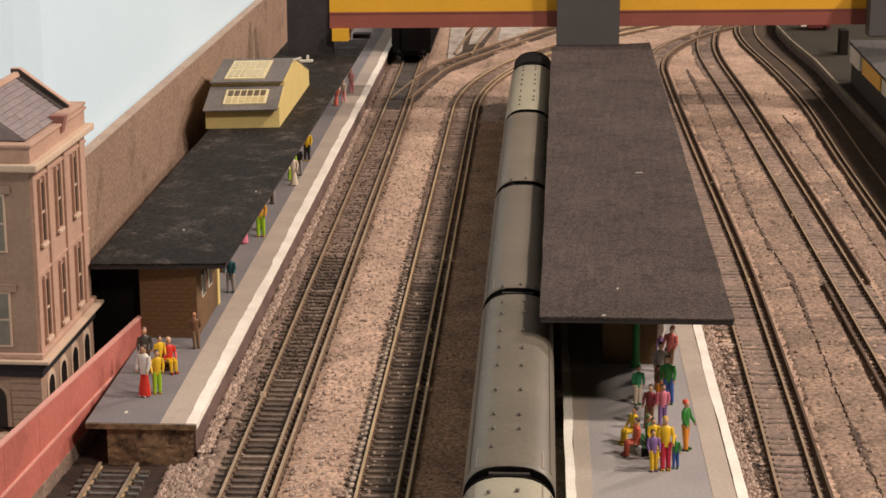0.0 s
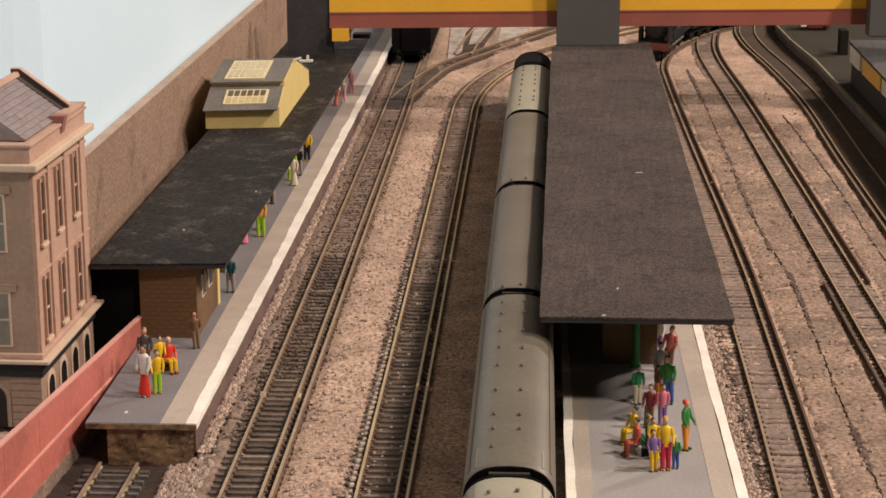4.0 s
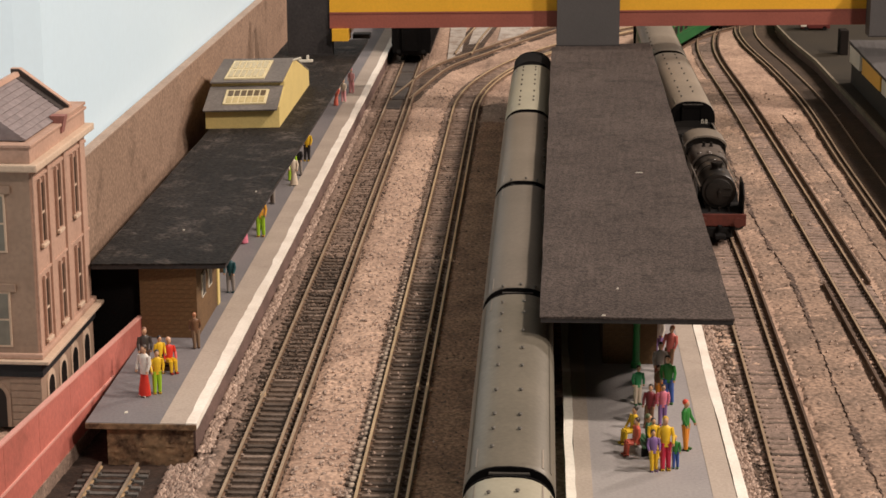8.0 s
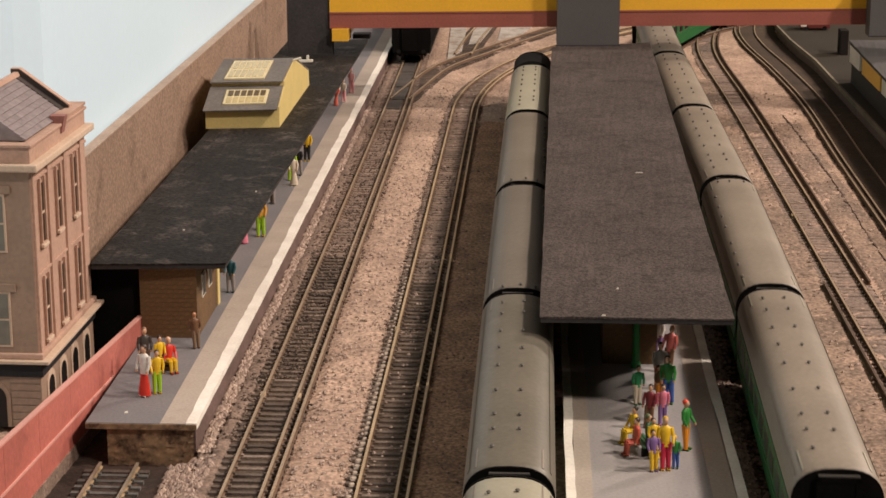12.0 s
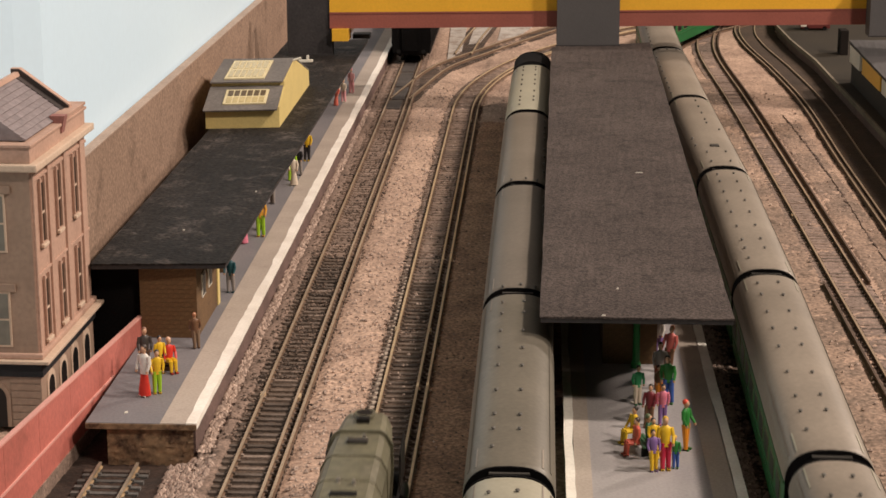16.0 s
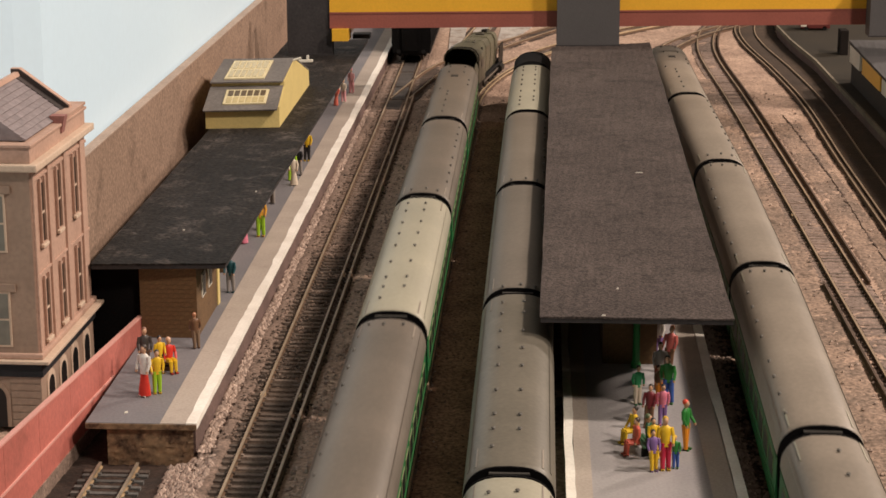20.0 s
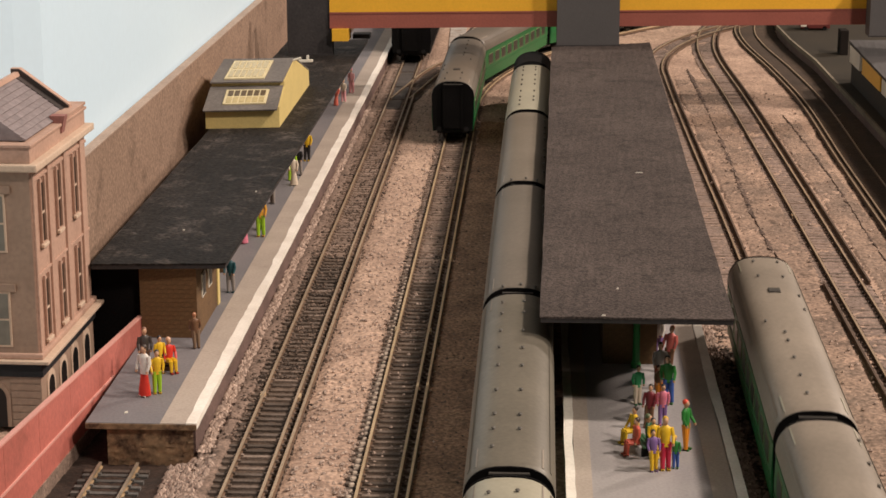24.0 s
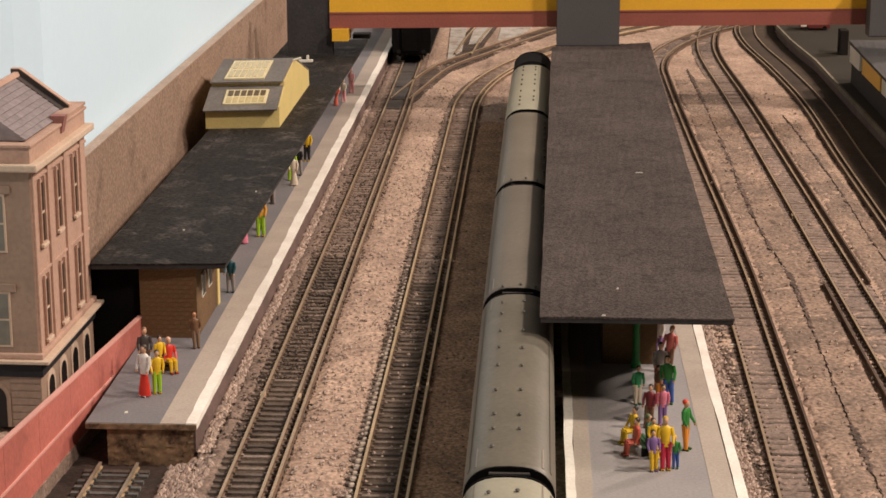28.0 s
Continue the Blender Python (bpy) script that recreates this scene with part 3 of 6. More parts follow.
def lantern():
    x0, y0 = -233, 1319
    skew = 0.165
    t = thing("roof_lantern", (x0, y0, 52), "cream-yellow lantern house with two glazed grey roof slopes", "roof lantern")
    prof = [(0, 0), (0, 14.5), (30, 24.0), (30, 27.8), (92, 34.0), (176, 12), (178, 0)]
    bm = BM()
    prism_x(bm, prof, 0, 51)
    part("wall", bm, YELLOW, t)

    def slope(nm, a, b, xa, xb, lift, thick, m, parent=t):
        bm = BM()
        d = Vector((b[0] - a[0], b[1] - a[1]))
        n = Vector((-d.y, d.x)).normalized()
        p = [(a[0] + n.x * lift, a[1] + n.y * lift), (b[0] + n.x * lift, b[1] + n.y * lift), (b[0] + n.x * (lift + thick), b[1] + n.y * (lift + thick)), (a[0] + n.x * lift + n.x * thick, a[1] + n.y * lift + n.y * thick)]
        prism_x(bm, p, xa, xb)
        return part(nm, bm, m, parent)

    def between(a, b, f):
        return (a[0] + (b[0] - a[0]) * f, a[1] + (b[1] - a[1]) * f)
    for a, b, over, dark in (((-5.5, 12.9), (30, 24.0), 1.2, True), ((27.0, 27.4), (92, 34.1), 0.0, False)):
        roof = slope("roof_slope", a, b, -0.8, 50.2, 0.1, 1.0, ROOF_SLATE)
        xa, xb = (13, 40) if dark else (9.5, 35)
        fa, fb = (0.22, 0.80) if dark else (0.10, 0.86)
        slope("skylight_frame", between(a, b, fa), between(a, b, fb), xa - 1.4, xb + 1.4, 1.1, 0.9, WALL_CREAM, roof)
        n = 6
        for r in range(2):
            ga, gb = fa + (fb - fa) * (0.08 + 0.46 * r), fa + (fb - fa) * (0.46 + 0.46 * r)
            for k in range(n):
                w = (xb - xa) / n
                slope("pane", between(a, b, ga), between(a, b, gb), xa + k * w + 0.5, xa + (k + 1) * w - 0.5, 1.98, 0.3, GLAZE_DARK if dark and r == 1 and k < 6 else GLAZE, roof)
    slope("roof_slope", (92, 34.1), (178.5, 11.6), -0.8, 51.2, 0.1, 1.0, ROOF_SLATE)
    bm = BM()
    tube(bm, (48, 88, 33.4), (56, 88, 35.6), 0.9, 0.9, 8)
    part("gutter_spout", bm, WHITE, t, smooth=True)
    bm = BM()
    box(bm, 44, 55, 170, 172.6, 19.5, 21.5, 0.3)
    box(bm, 50, 52, 170.4, 172.2, 21.5, 25, 0.3)
    part("bracket", bm, WHITE, t)
    for ob in [t, *t.children_recursive]:
        if ob.type == "MESH":
            for v in ob.data.vertices:
                v.co.y += skew * v.co.x


lantern()

# ---- footbridge ----


def footbridge():
    t = thing("footbridge", (-240, 1655, 0), "yellow footbridge with a red lower girder and grey stair towers", "footbridge")
    k = 0.105

    def yb(x):
        return k * (x + 240)

    def beam(nm, xa, xb, z0, z1, d0, d1, m, parent=t):
        bm = BM()
        a, b = xa + 240, xb + 240
        prism_z(bm, ((a, yb(xa) + d0), (b, yb(xb) + d0), (b, yb(xb) + d1), (a, yb(xa) + d1)), z0, z1)
        return part(nm, bm, m, parent)
    beam("girder", -182, 300, 75.5, 89, 0, 2.2, BR_RED)
    beam("girder", -182, 300, 75.5, 89, 34, 36.2, BR_RED)
    beam("side_panel", -182, 300, 89, 112, 0.6, 2.4, BR_YELLOW)
    beam("side_panel", -182, 300, 89, 112, 34, 35.6, BR_YELLOW)
    beam("deck", -182, 300, 77, 79, 2.2, 34, GREY_CARD)
    beam("lip", -182, 300, 88.2, 89.6, -0.6, 0, BR_RED)
    for xa, xb, base, d0, d1 in ((-219, -180, 52, 4, 13), (15.5, 70, 60.0, -10, 34), (288, 345, 67.5, -20, 0)):
        beam("stair_tower", xa, xb, base - 0.05, 104 if xa < 0 else 125, d0 - 2, d1, FELT_EDGE if xa < 0 else GREY_CARD)
        beam("tower_foot", xa - 0.8, xb + 0.8, base, base + 1.2, d0 - 3, d0 - 2, FELT_EDGE)
    beam("landing", -179.6, -165.5, 65, 75.4, -5, 20, BR_YELLOW)
    beam("landing_step", -165.2, -150, 62, 66, 30, 44, FELT_EDGE)


footbridge()

# ---- retaining wall and painted sky ----


def backscene():
    t = thing("wall_1", (0, 0, 0), "rough brown rendered retaining wall with a pale coping", "retaining wall", kind="structure")
    bm = BM()
    box(bm, -255, -249.5, 968, 2700, -9, 91.3)
    part("wall_face", bm, WALLM, t)
    bm = BM()
    box(bm, -255.4, -249.1, 968, 2700, 91.3, 92.5, 0.3)
    part("coping", bm, WALL_TOP, t)
    bm = BM()
    edge = [(-300, -2500), (-300, 880), (-296, 920), (-284, 952), (-270, 972), (-260, 990), (-258, 1010), (-258, 2900)]
    prism_z(bm, edge + [(x - 5, y) for x, y in edge[::-1]], -9, 340)
    tagged(part("backdrop", bm, SKY), "pale blue painted sky board behind the layout", "backdrop", kind="structure")


backscene()

# ---- tall corner building ----


def corner_building():
    X0, X1, Y0, Y1 = -287.0, -234.0, 857.0, 956.0
    t = thing("corner_building", (X1, Y0, -4), "tall pink sandstone corner building with arched ground floor", "building")
    ox, oy, oz = X1, Y0, -4

    def b(nm, x0, x1, y0, y1, z0, z1, m, bev=0.0, parent=t):
        bm = BM()
        box(bm, x0 - ox, x1 - ox, y0 - oy, y1 - oy, z0 - oz, z1 - oz, bev)
        return part(nm, bm, m, parent)
    b("ground_floor", X0, X1, Y0, Y1, -4, 23, STONE_GREY)
    b("wall", X0, X1 - 0.6, Y0, Y1, 23, 121, STONE_GREY)
    b("facade", X1 - 0.6, X1, Y0 + 0.3, Y1, 23, 121, STONE_PINK)
    b("fascia_board", X0 - 2, X1 + 1.5, Y0 - 1.5, Y1 + 1.5, 21.5, 28.5, FASCIA)
    b("cornice", X0 - 2, X1 + 5.5, Y0 - 4.5, Y1 + 4, 28.5, 30.2, STONE_PALE, 0.4)
    b("cornice", X0 - 2, X1 + 2.2, Y0 - 2, Y1 + 2, 30.2, 33.0, STONE_PINK, 0.8)
    b("cornice", X0 - 3.5, X1 + 4.5, Y0 - 4, Y1 + 4, 121, 124.5, STONE_PALE, 0.8)
    b("parapet", X0, X1 + 0.5, Y0 - 0.5, Y1 + 0.5, 124.5, 132, STONE_PINK, 0.3)
    b("parapet_cap", X0 - 1, X1 + 1.5, Y0 - 1.5, Y1 + 1.5, 132, 133.4, STONE_PINK, 0.3)
    b("parapet_pier", X1 - 8, X1 + 1.0, 917, Y1 - 1, 133.4, 134.6, STONE_PINK, 0.3)
    b("parapet_cap", X1 - 9, X1 + 1.4, 915.5, Y1 + 0.5, 134.6, 136.0, STONE_PINK, 0.3)
    bm = BM()
    prism_y(bm, ((0, 0), (7.5, 0), (5.6, -8.5), (1.9, -8.5)), 910 - oy, 916 - oy)
    part("keystone", bm, mat("keystone", (0.30, 0.13, 0.11), 0.85, 0.1), t, at=(-4.5, 0, 137.0 + 4))
    # slated roof, ridge along the street
    rx, rz = -262.0, 152.0
    bm = BM()
    prism_y(bm, ((X0 + 2 - ox, 134 - oz), (X1 - 3 - ox, 134 - oz), (rx - ox, rz - oz)), Y0 + 6 - oy, 938 - oy)
    roof = part("roof", bm, SLATE, t)
    n = Vector((rz - 134, 0, X1 - 3 - rx)).normalized()
    for i in range(9):
        f0, f1 = i / 9, (i + 1) / 9
        for k in range(10):
            bm = BM()
            xa, za = X1 - 3 + (rx - X1 + 3) * f0, 134 + (rz - 134) * f0
            xb, zb = X1 - 3 + (rx - X1 + 3) * f1, 134 + (rz - 134) * f1
            ya = Y0 + 6 + (938 - Y0 - 6) * k / 10
            yb2 = Y0 + 6 + (938 - Y0 - 6) * (k + 1) / 10 - 0.1
            p = [(xa + n.x * 0.7, za + n.z * 0.7), (xb + n.x * 0.25, zb + n.z * 0.25), (xb, zb), (xa, za)]
            prism_y(bm, [(x - ox, z - oz) for x, z in p], ya - oy, yb2 - oy)
            part("slate", bm, SLATE, roof)
    bm = BM()
    prism_y(bm, [(x - ox, z - oz) for x, z in ((X1 - 2, 134), (X1 - 2, 137.5), (rx + 1.5, rz + 3.5), (rx - 3, rz + 3.5), (rx - 3, rz - 2))], 938 - oy, 942 - oy)
    part("verge_coping", bm, STONE_PINK, t)
    bm = BM()
    prism_y(bm, [(x - ox + n.x * 0.9, z - oz + n.z * 0.9) for x, z in ((X1 - 3, 134), (rx, rz))] + [(rx - ox, rz - oz - 1), (X1 - 3 - ox, 133 - oz)], 932 - oy, 938 - oy)
    prism_y(bm, [(x - ox, z - oz) for x, z in ((X1 - 2.4, 134), (X1 - 2.4, 137.2), (rx + 1.6, rz + 3.2), (rx - 2.6, rz + 3.2), (rx - 2.6, rz - 2))], 937.4 - oy, 937.95 - oy)
    part("flashing", bm, mat("lead_flashing", (0.05, 0.036, 0.032), 0.7, 0.25, 300, 40, 0.3), t, "dark flashing along the verge")
    bm = BM()
    prism_y(bm, [(x - ox, z - oz) for x, z in ((rx - 2, rz), (rx + 2, rz), (rx + 1, rz + 2), (rx - 1, rz + 2))], Y0 + 6 - oy, 938 - oy)
    part("ridge_tile", bm, STONE_PINK, t)

    def sash(yc, z0, z1, w=6.4):
        f = b("window", X1, X1 + 0.5, yc - w / 2 - 1.0, yc + w / 2 + 1.0, z0 - 1, z1 + 1, STONE_PINK)
        for a, c in ((z0, (z0 + z1) / 2 - 0.5), ((z0 + z1) / 2 + 0.5, z1)):
            b("pane", X1 + 0.5, X1 + 0.62, yc - w / 2, yc + w / 2, a, c, SASH, 0, f)
        b("glazing_bar", X1 + 0.5, X1 + 0.95, yc - w / 2, yc + w / 2, (z0 + z1) / 2 - 0.5, (z0 + z1) / 2 + 0.5, STONE_PALE, 0, f)
        b("sill", X1 + 0.5, X1 + 2.2, yc - w / 2 - 1.4, yc + w / 2 + 1.4, z0 - 2.4, z0 - 0.8, STONE_PALE, 0.3, f)
        for s in (-1, 1):
            b("jamb", X1 + 0.5, X1 + 1.6, yc + s * (w / 2 + 0.6) - 0.6, yc + s * (w / 2 + 0.6) + 0.6, z0, z1 + 3, STONE_PINK, 0.15, f)
    for yc in (872, 900.5, 931):
        sash(yc, 37.5, 65)
        sash(yc, 84, 112)
    for yc in (857.8, 885, 914.5, 945):
        b("pilaster", X1, X1 + 1.2, yc - 2.2 if yc > 860 else yc, yc + 2.2, 33.0, 121, STONE_PINK, 0.3)
    for z in (69, 115):
        b("string_course", X1, X1 + 0.8, Y0 + 4, Y1, z, z + 1.4, STONE_PINK, 0.2)

    def front_window(xc, z0, z1, w=11):
        f = b("window", xc - w / 2 - 1, xc + w / 2 + 1, Y0 - 0.6, Y0, z0 - 1, z1 + 1, STONE_PALE)
        for a, c in ((z0, (z0 + z1) / 2 - 0.5), ((z0 + z1) / 2 + 0.5, z1)):
            b("pane", xc - w / 2, xc + w / 2, Y0 - 0.8, Y0 - 0.6, a, c, LIT_PANE, 0, f)
        b("lintel", xc - w / 2 - 2, xc + w / 2 + 4, Y0 - 1.3, Y0 - 0.6, z1 + 1.2, z1 + 5, STONE_GREY, 0.2, f)
    for xc in (-253.0, -276):
        front_window(xc, 37, 62)
        front_window(xc, 83, 109)

    # arched openings and stone courses of the ground floor
    def arch(nm, along, c, w, h, parent, m):
        bm = BM()
        pts = [(c - w / 2, 0), (c + w / 2, 0)] + [(c + w / 2 * math.cos(a), h - w / 2 + w / 2 * math.sin(a)) for a in np.linspace(0, math.pi, 9)]
        if along == "y":
            prism_x(bm, [(y - oy, z) for y, z in pts], 0.05, 0.6)
        else:
            prism_y(bm, [(x - ox, z) for x, z in pts], -0.6, -0.05)
        return part(nm, bm, m, parent)
    for yc in (873, 895, 917, 940):
        a = arch("archway", "y", yc, 14, 24.5, t, STONE_PALE)
        bm = BM()
        pts = [(yc - 4.8, 0), (yc + 4.8, 0)] + [(yc + 4.8 * math.cos(q), 16.5 + 4.8 * math.sin(q)) for q in np.linspace(0, math.pi, 9)]
        prism_x(bm, [(y - oy, z) for y, z in pts], 0.6, 0.75)
        part("pane", bm, WINDOW, a)
    a = arch("archway", "x", -258, 18, 23.5, t, STONE_GREY)
    bm = BM()
    pts = [(-258 - 7, 0), (-258 + 7, 0)] + [(-258 + 7 * math.cos(q), 14 + 7 * math.sin(q)) for q in np.linspace(0, math.pi, 9)]
    prism_y(bm, [(x - ox, z) for x, z in pts], -0.8, -0.6)
    part("pane", bm, WINDOW, a)
    for k in range(7):
        b("stone_course", X0, -267.5, Y0 - 0.5, Y0, -3.6 + k * 3.6, -0.5 + k * 3.6, STONE_GREY, 0.2)
        b("stone_course", -248.5, X1 + 0.3, Y0 - 0.5, Y0, -3.6 + k * 3.6, -0.5 + k * 3.6, STONE_GREY, 0.2)
    t.rotation_euler = (0, 0, radians(-1.3))


corner_building()

# ---- red hoarding ----


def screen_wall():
    """An added black sheet: the shade under the narrow canopy, put in as colour."""
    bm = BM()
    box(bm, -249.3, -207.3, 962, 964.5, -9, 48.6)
    tagged(part("screen_wall", bm, BELLOWS), "added black sheet standing in for the shade under the canopy", "wall", kind="structure")


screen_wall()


def hoarding():
    t = thing("hoarding", (-222, 690, -7), "weathered red plank hoarding with a raised rail", "fence")
    dx, dy = 15.0, 282.0
    ang = math.atan2(-dx, dy)
    ln = math.hypot(dx, dy)
    n = 6
    for i in range(n):
        bm = BM()
        y0, y1 = ln * i / n, ln * (i + 1) / n - 0.25
        za, zb = 41.0 - 14.0 * i / n, 41.0 - 14.0 * (i + 1) / n
        loft(bm, [[(-1, y0, 3), (1, y0, 3), (1, y0, za), (-1, y0, za)], [(-1, y1, 3), (1, y1, 3), (1, y1, zb), (-1, y1, zb)]])
        part("panel", bm, FENCE, t)
    bm = BM()
    loft(bm, [[(-1.2, 0, 41), (1.3, 0, 41), (1.3, 0, 41.9), (-1.2, 0, 41.9)], [(-1.2, ln, 27), (1.3, ln, 27), (1.3, ln, 27.9), (-1.2, ln, 27.9)]])
    part("cap_rail", bm, FENCE_LINE, t)
    bm = BM()
    loft(bm, [[(1, 0, 19), (1.8, 0, 19), (1.8, 0, 20), (1, 0, 20)], [(1, ln * 0.75, 14), (1.8, ln * 0.75, 14), (1.8, ln * 0.75, 15), (1, ln * 0.75, 15)]])
    part("mid_rail", bm, FENCE_LINE, t)
    bm = BM()
    box(bm, -1.4, 1.6, 0, ln, -6, 3)
    part("gravel_board", bm, BED_MID, t)
    t.rotation_euler = (0, 0, ang)


hoarding()


def yard():
    """Dark earth before the platform end and behind the hoarding."""
    bm = BM()
    rng = random.Random(8)
    xs, ys = list(np.arange(-221, -158, 2.0)), list(np.arange(690, 900, 3.5))
    g = [[bm.verts.new((x + (rng.uniform(-2, 2) if i == len(xs) - 1 else 0), y, -11.0 + 3.0 * max(0.0, (x + 170) / 12.0) * (y < 826) + rng.uniform(-0.5, 0.5) - (1.6 if i == len(xs) - 1 else 0))) for y in ys] for i, x in enumerate(xs)]
    for i in range(len(xs) - 1):
        for j in range(len(ys) - 1):
            bm.faces.new((g[i][j], g[i + 1][j], g[i + 1][j + 1], g[i][j + 1]))
    tagged(part("yard_earth", bm, mat("dark_earth", (0.042, 0.024, 0.016), 0.95, 0.3, 500, 60, 0.8), None, smooth=True), "dark brown earth before the platform end", "ground", kind="structure")


yard()

# ---- coaches ----
ROOF_PROF = [(17.6 * math.cos(a) ** 0.72 if math.cos(a) > 0 else 0.0, 38.0 + 13.0 * math.sin(a) ** 0.95 if a > 0 else 38.0) for a in np.linspace(0, math.pi / 2, 9)]
ROOF_PROF = ROOF_PROF + [(-x, z) for x, z in ROOF_PROF[-2::-1]]
BODY_PROF = [(16.4, 9.5), (17.4, 22), (17.2, 32), (16.8, 38.2), (-16.8, 38.2), (-17.2, 32), (-17.4, 22), (-16.4, 9.5)]


def roof_z(x):
    pts = sorted(ROOF_PROF)
    return float(np.interp(x, [p[0] for p in pts], [p[1] for p in pts]))


def vent_mesh():
    bm = BM()
    tube(bm, (0, 0, -0.6), (0, 0, 0.5), 0.6, 0.5, 8)
    tube(bm, (0, 0, 0.5), (0, 0, 1.0), 1.0, 0.6, 8)
    return finish("vent", bm, VENT, True)


def bogie_meshes():
    bm = BM()
    for x in (-11.2, 11.2):
        box(bm, x - 0.8, x + 0.8, -20, 20, 4.0, 7.4, 0.3)
        for y in (-14, 14):
            box(bm, x - 1.4, x + 1.4, y - 2, y + 2, 4.5, 8.6, 0.3)
        box(bm, x - 1.1, x + 1.1, -5, 5, 2.8, 5.2, 0.3)
    box(bm, -10.4, 10.4, -2.5, 2.5, 5.5, 9.5)
    frame_me = finish("bogie", bm, BLACK)
    bm = BM()
    for x in (-8.6, 8.6):
        tube(bm, (x - 1.1, 0, 0), (x + 1.1, 0, 0), 6.2, 6.2, 18)
        s = -1 if x < 0 else 1
        tube(bm, (x - s * 1.3, 0, 0), (x - s * 1.1, 0, 0), 6.6, 6.6, 18)
    tube(bm, (-11, 0, 0), (11, 0, 0), 1.1, 1.1, 8)
    return frame_me, finish("wheelset", bm, mat("wheel_steel", (0.08, 0.07, 0.06), 0.5, 0.2, metal=0.5), True)


def window_meshes():
    bm = BM()
    box(bm, 0, 0.45, -7.6, 7.6, 0, 10.2, 0.2)
    f = finish("window", bm, COACH_LINE)
    bm = BM()
    box(bm, 0.45, 0.6, -6.9, 6.9, 0.7, 9.5)
    return f, finish("pane", bm, WINDOW)


VENT_ME, (BOGIE_ME, WHEEL_ME), (WIN_ME, PANE_ME) = vent_mesh(), bogie_meshes(), window_meshes()


def coach(length, label, roof_m, rows="pair", hatch=None, seed=1, body_m=COACH_GREEN):
    """A bogie coach, front to +y, resting on the rail tops; rows: how the roof vents stand."""
    t = thing("passenger_coach", (0, 0, 0), label, "railway coach", "passenger coaches")
    h = length / 2
    trim_m = COACH_TRIM if body_m is COACH_GREEN else body_m
    rng = random.Random(seed)
    bm = BM()
    prism_y(bm, BODY_PROF, -h + 1.2, h - 1.2)
    part("body", bm, body_m, t, smooth=True)
    bm = BM()
    rings = []
    for y, k, dz in ((-h, 0.955, -1.6), (-h + 1.2, 0.99, -0.5), (-h + 4, 1, 0), (h - 4, 1, 0), (h - 1.2, 0.99, -0.5), (h, 0.955, -1.6)):
        rings.append([(x * k, y, max(37.4, z + dz) if z > 38 else 37.4) for x, z in ROOF_PROF] + [(-15, y, 37.2), (15, y, 37.2)])
    loft(bm, rings)
    part("roof", bm, roof_m, t, smooth=True)
    for s in (-1, 1):
        bm = BM()
        prism_y(bm, [(x * 0.985, z - 0.3) for x, z in ROOF_PROF] + [(-16.2, 10), (16.2, 10)], s * h - 0.8 + (0.4 if s > 0 else -0.4), s * h + 0.4 + (0.4 if s > 0 else -0.4))
        e = part("end_panel", bm, BELLOWS, t)
        bm = BM()
        y0, y1 = sorted((s * (h + 0.8), s * (h + 2.6)))
        box(bm, -8, 8, y0, y1, 12, 48.2, 0.5)
        gang = part("gangway", bm, BELLOWS, e)
        bm = BM()
        box(bm, -7.6, 7.6, y0 - 0.3, y1 + 0.3, 48.2, 48.7)
        part("top_plate", bm, mat("gangway_grey", (0.06, 0.054, 0.046), 0.8, 0.15), gang)
        bm = BM()
        ya, yb = sorted((s * (h + 2.6), s * (h + 3.0)))
        for b4 in ((-8.2, -6.4, 14, 47.4), (6.4, 8.2, 14, 47.4), (-8.2, 8.2, 46.2, 48.0)):
            box(bm, b4[0], b4[1], ya, yb, b4[2], b4[3])
        part("faceplate", bm, BELLOWS, gang)
        bm = BM()
        prism_y(bm, [(s2 * 15.4, roof_z(15.4) + 0.1) for s2 in (1,)] + [(15.9, roof_z(15.9) + 0.1), (15.9, roof_z(15.9) + 0.55), (15.4, roof_z(15.4) + 0.55)], -h + 6, h - 6)
        ob = part("rain_strip", bm, roof_m, t)
        if s < 0:
            ob.scale = (-1, 1, 1)
        for e0, e1 in ((-h + 4, -h + 24), (h - 24, h - 4)):
            bm = BM()
            loft(bm, [[(s * xx, yy, roof_z(xx) + dz) for xx, dz in ((12.3, 0.02), (12.9, 0.02), (12.9, 0.34), (12.3, 0.34))] for yy in (e0, e1)])
            part("grab_rail", bm, ROOF_PALE if roof_m is ROOF_BRIGHT else ROOF_BRIGHT, t)
    # panes along both sides
    n = int((length - 30) / 21)
    for s in (-1, 1):
        for i in range(n if body_m is COACH_GREEN else 0):
            y = -h + 20 + (length - 40) * i / (n - 1)
            w = shared("window", WIN_ME, t, (s * 17.1, y, 22.6), 0 if s > 0 else math.pi)
            p = new("pane", PANE_ME)
            p.parent = w
        bm = BM()
        box(bm, *sorted((s * 17.2, s * 17.65)), -h + 3, h - 3, 19.2, 20.0)
        part("waist_line", bm, trim_m, t)
        bm = BM()
        box(bm, *sorted((s * 16.9, s * 17.5)), -h + 3, h - 3, 35.2, 35.9)
        part("cornice_line", bm, trim_m, t)
    # roof ventilators, by their distance from the end at -y
    spots = []
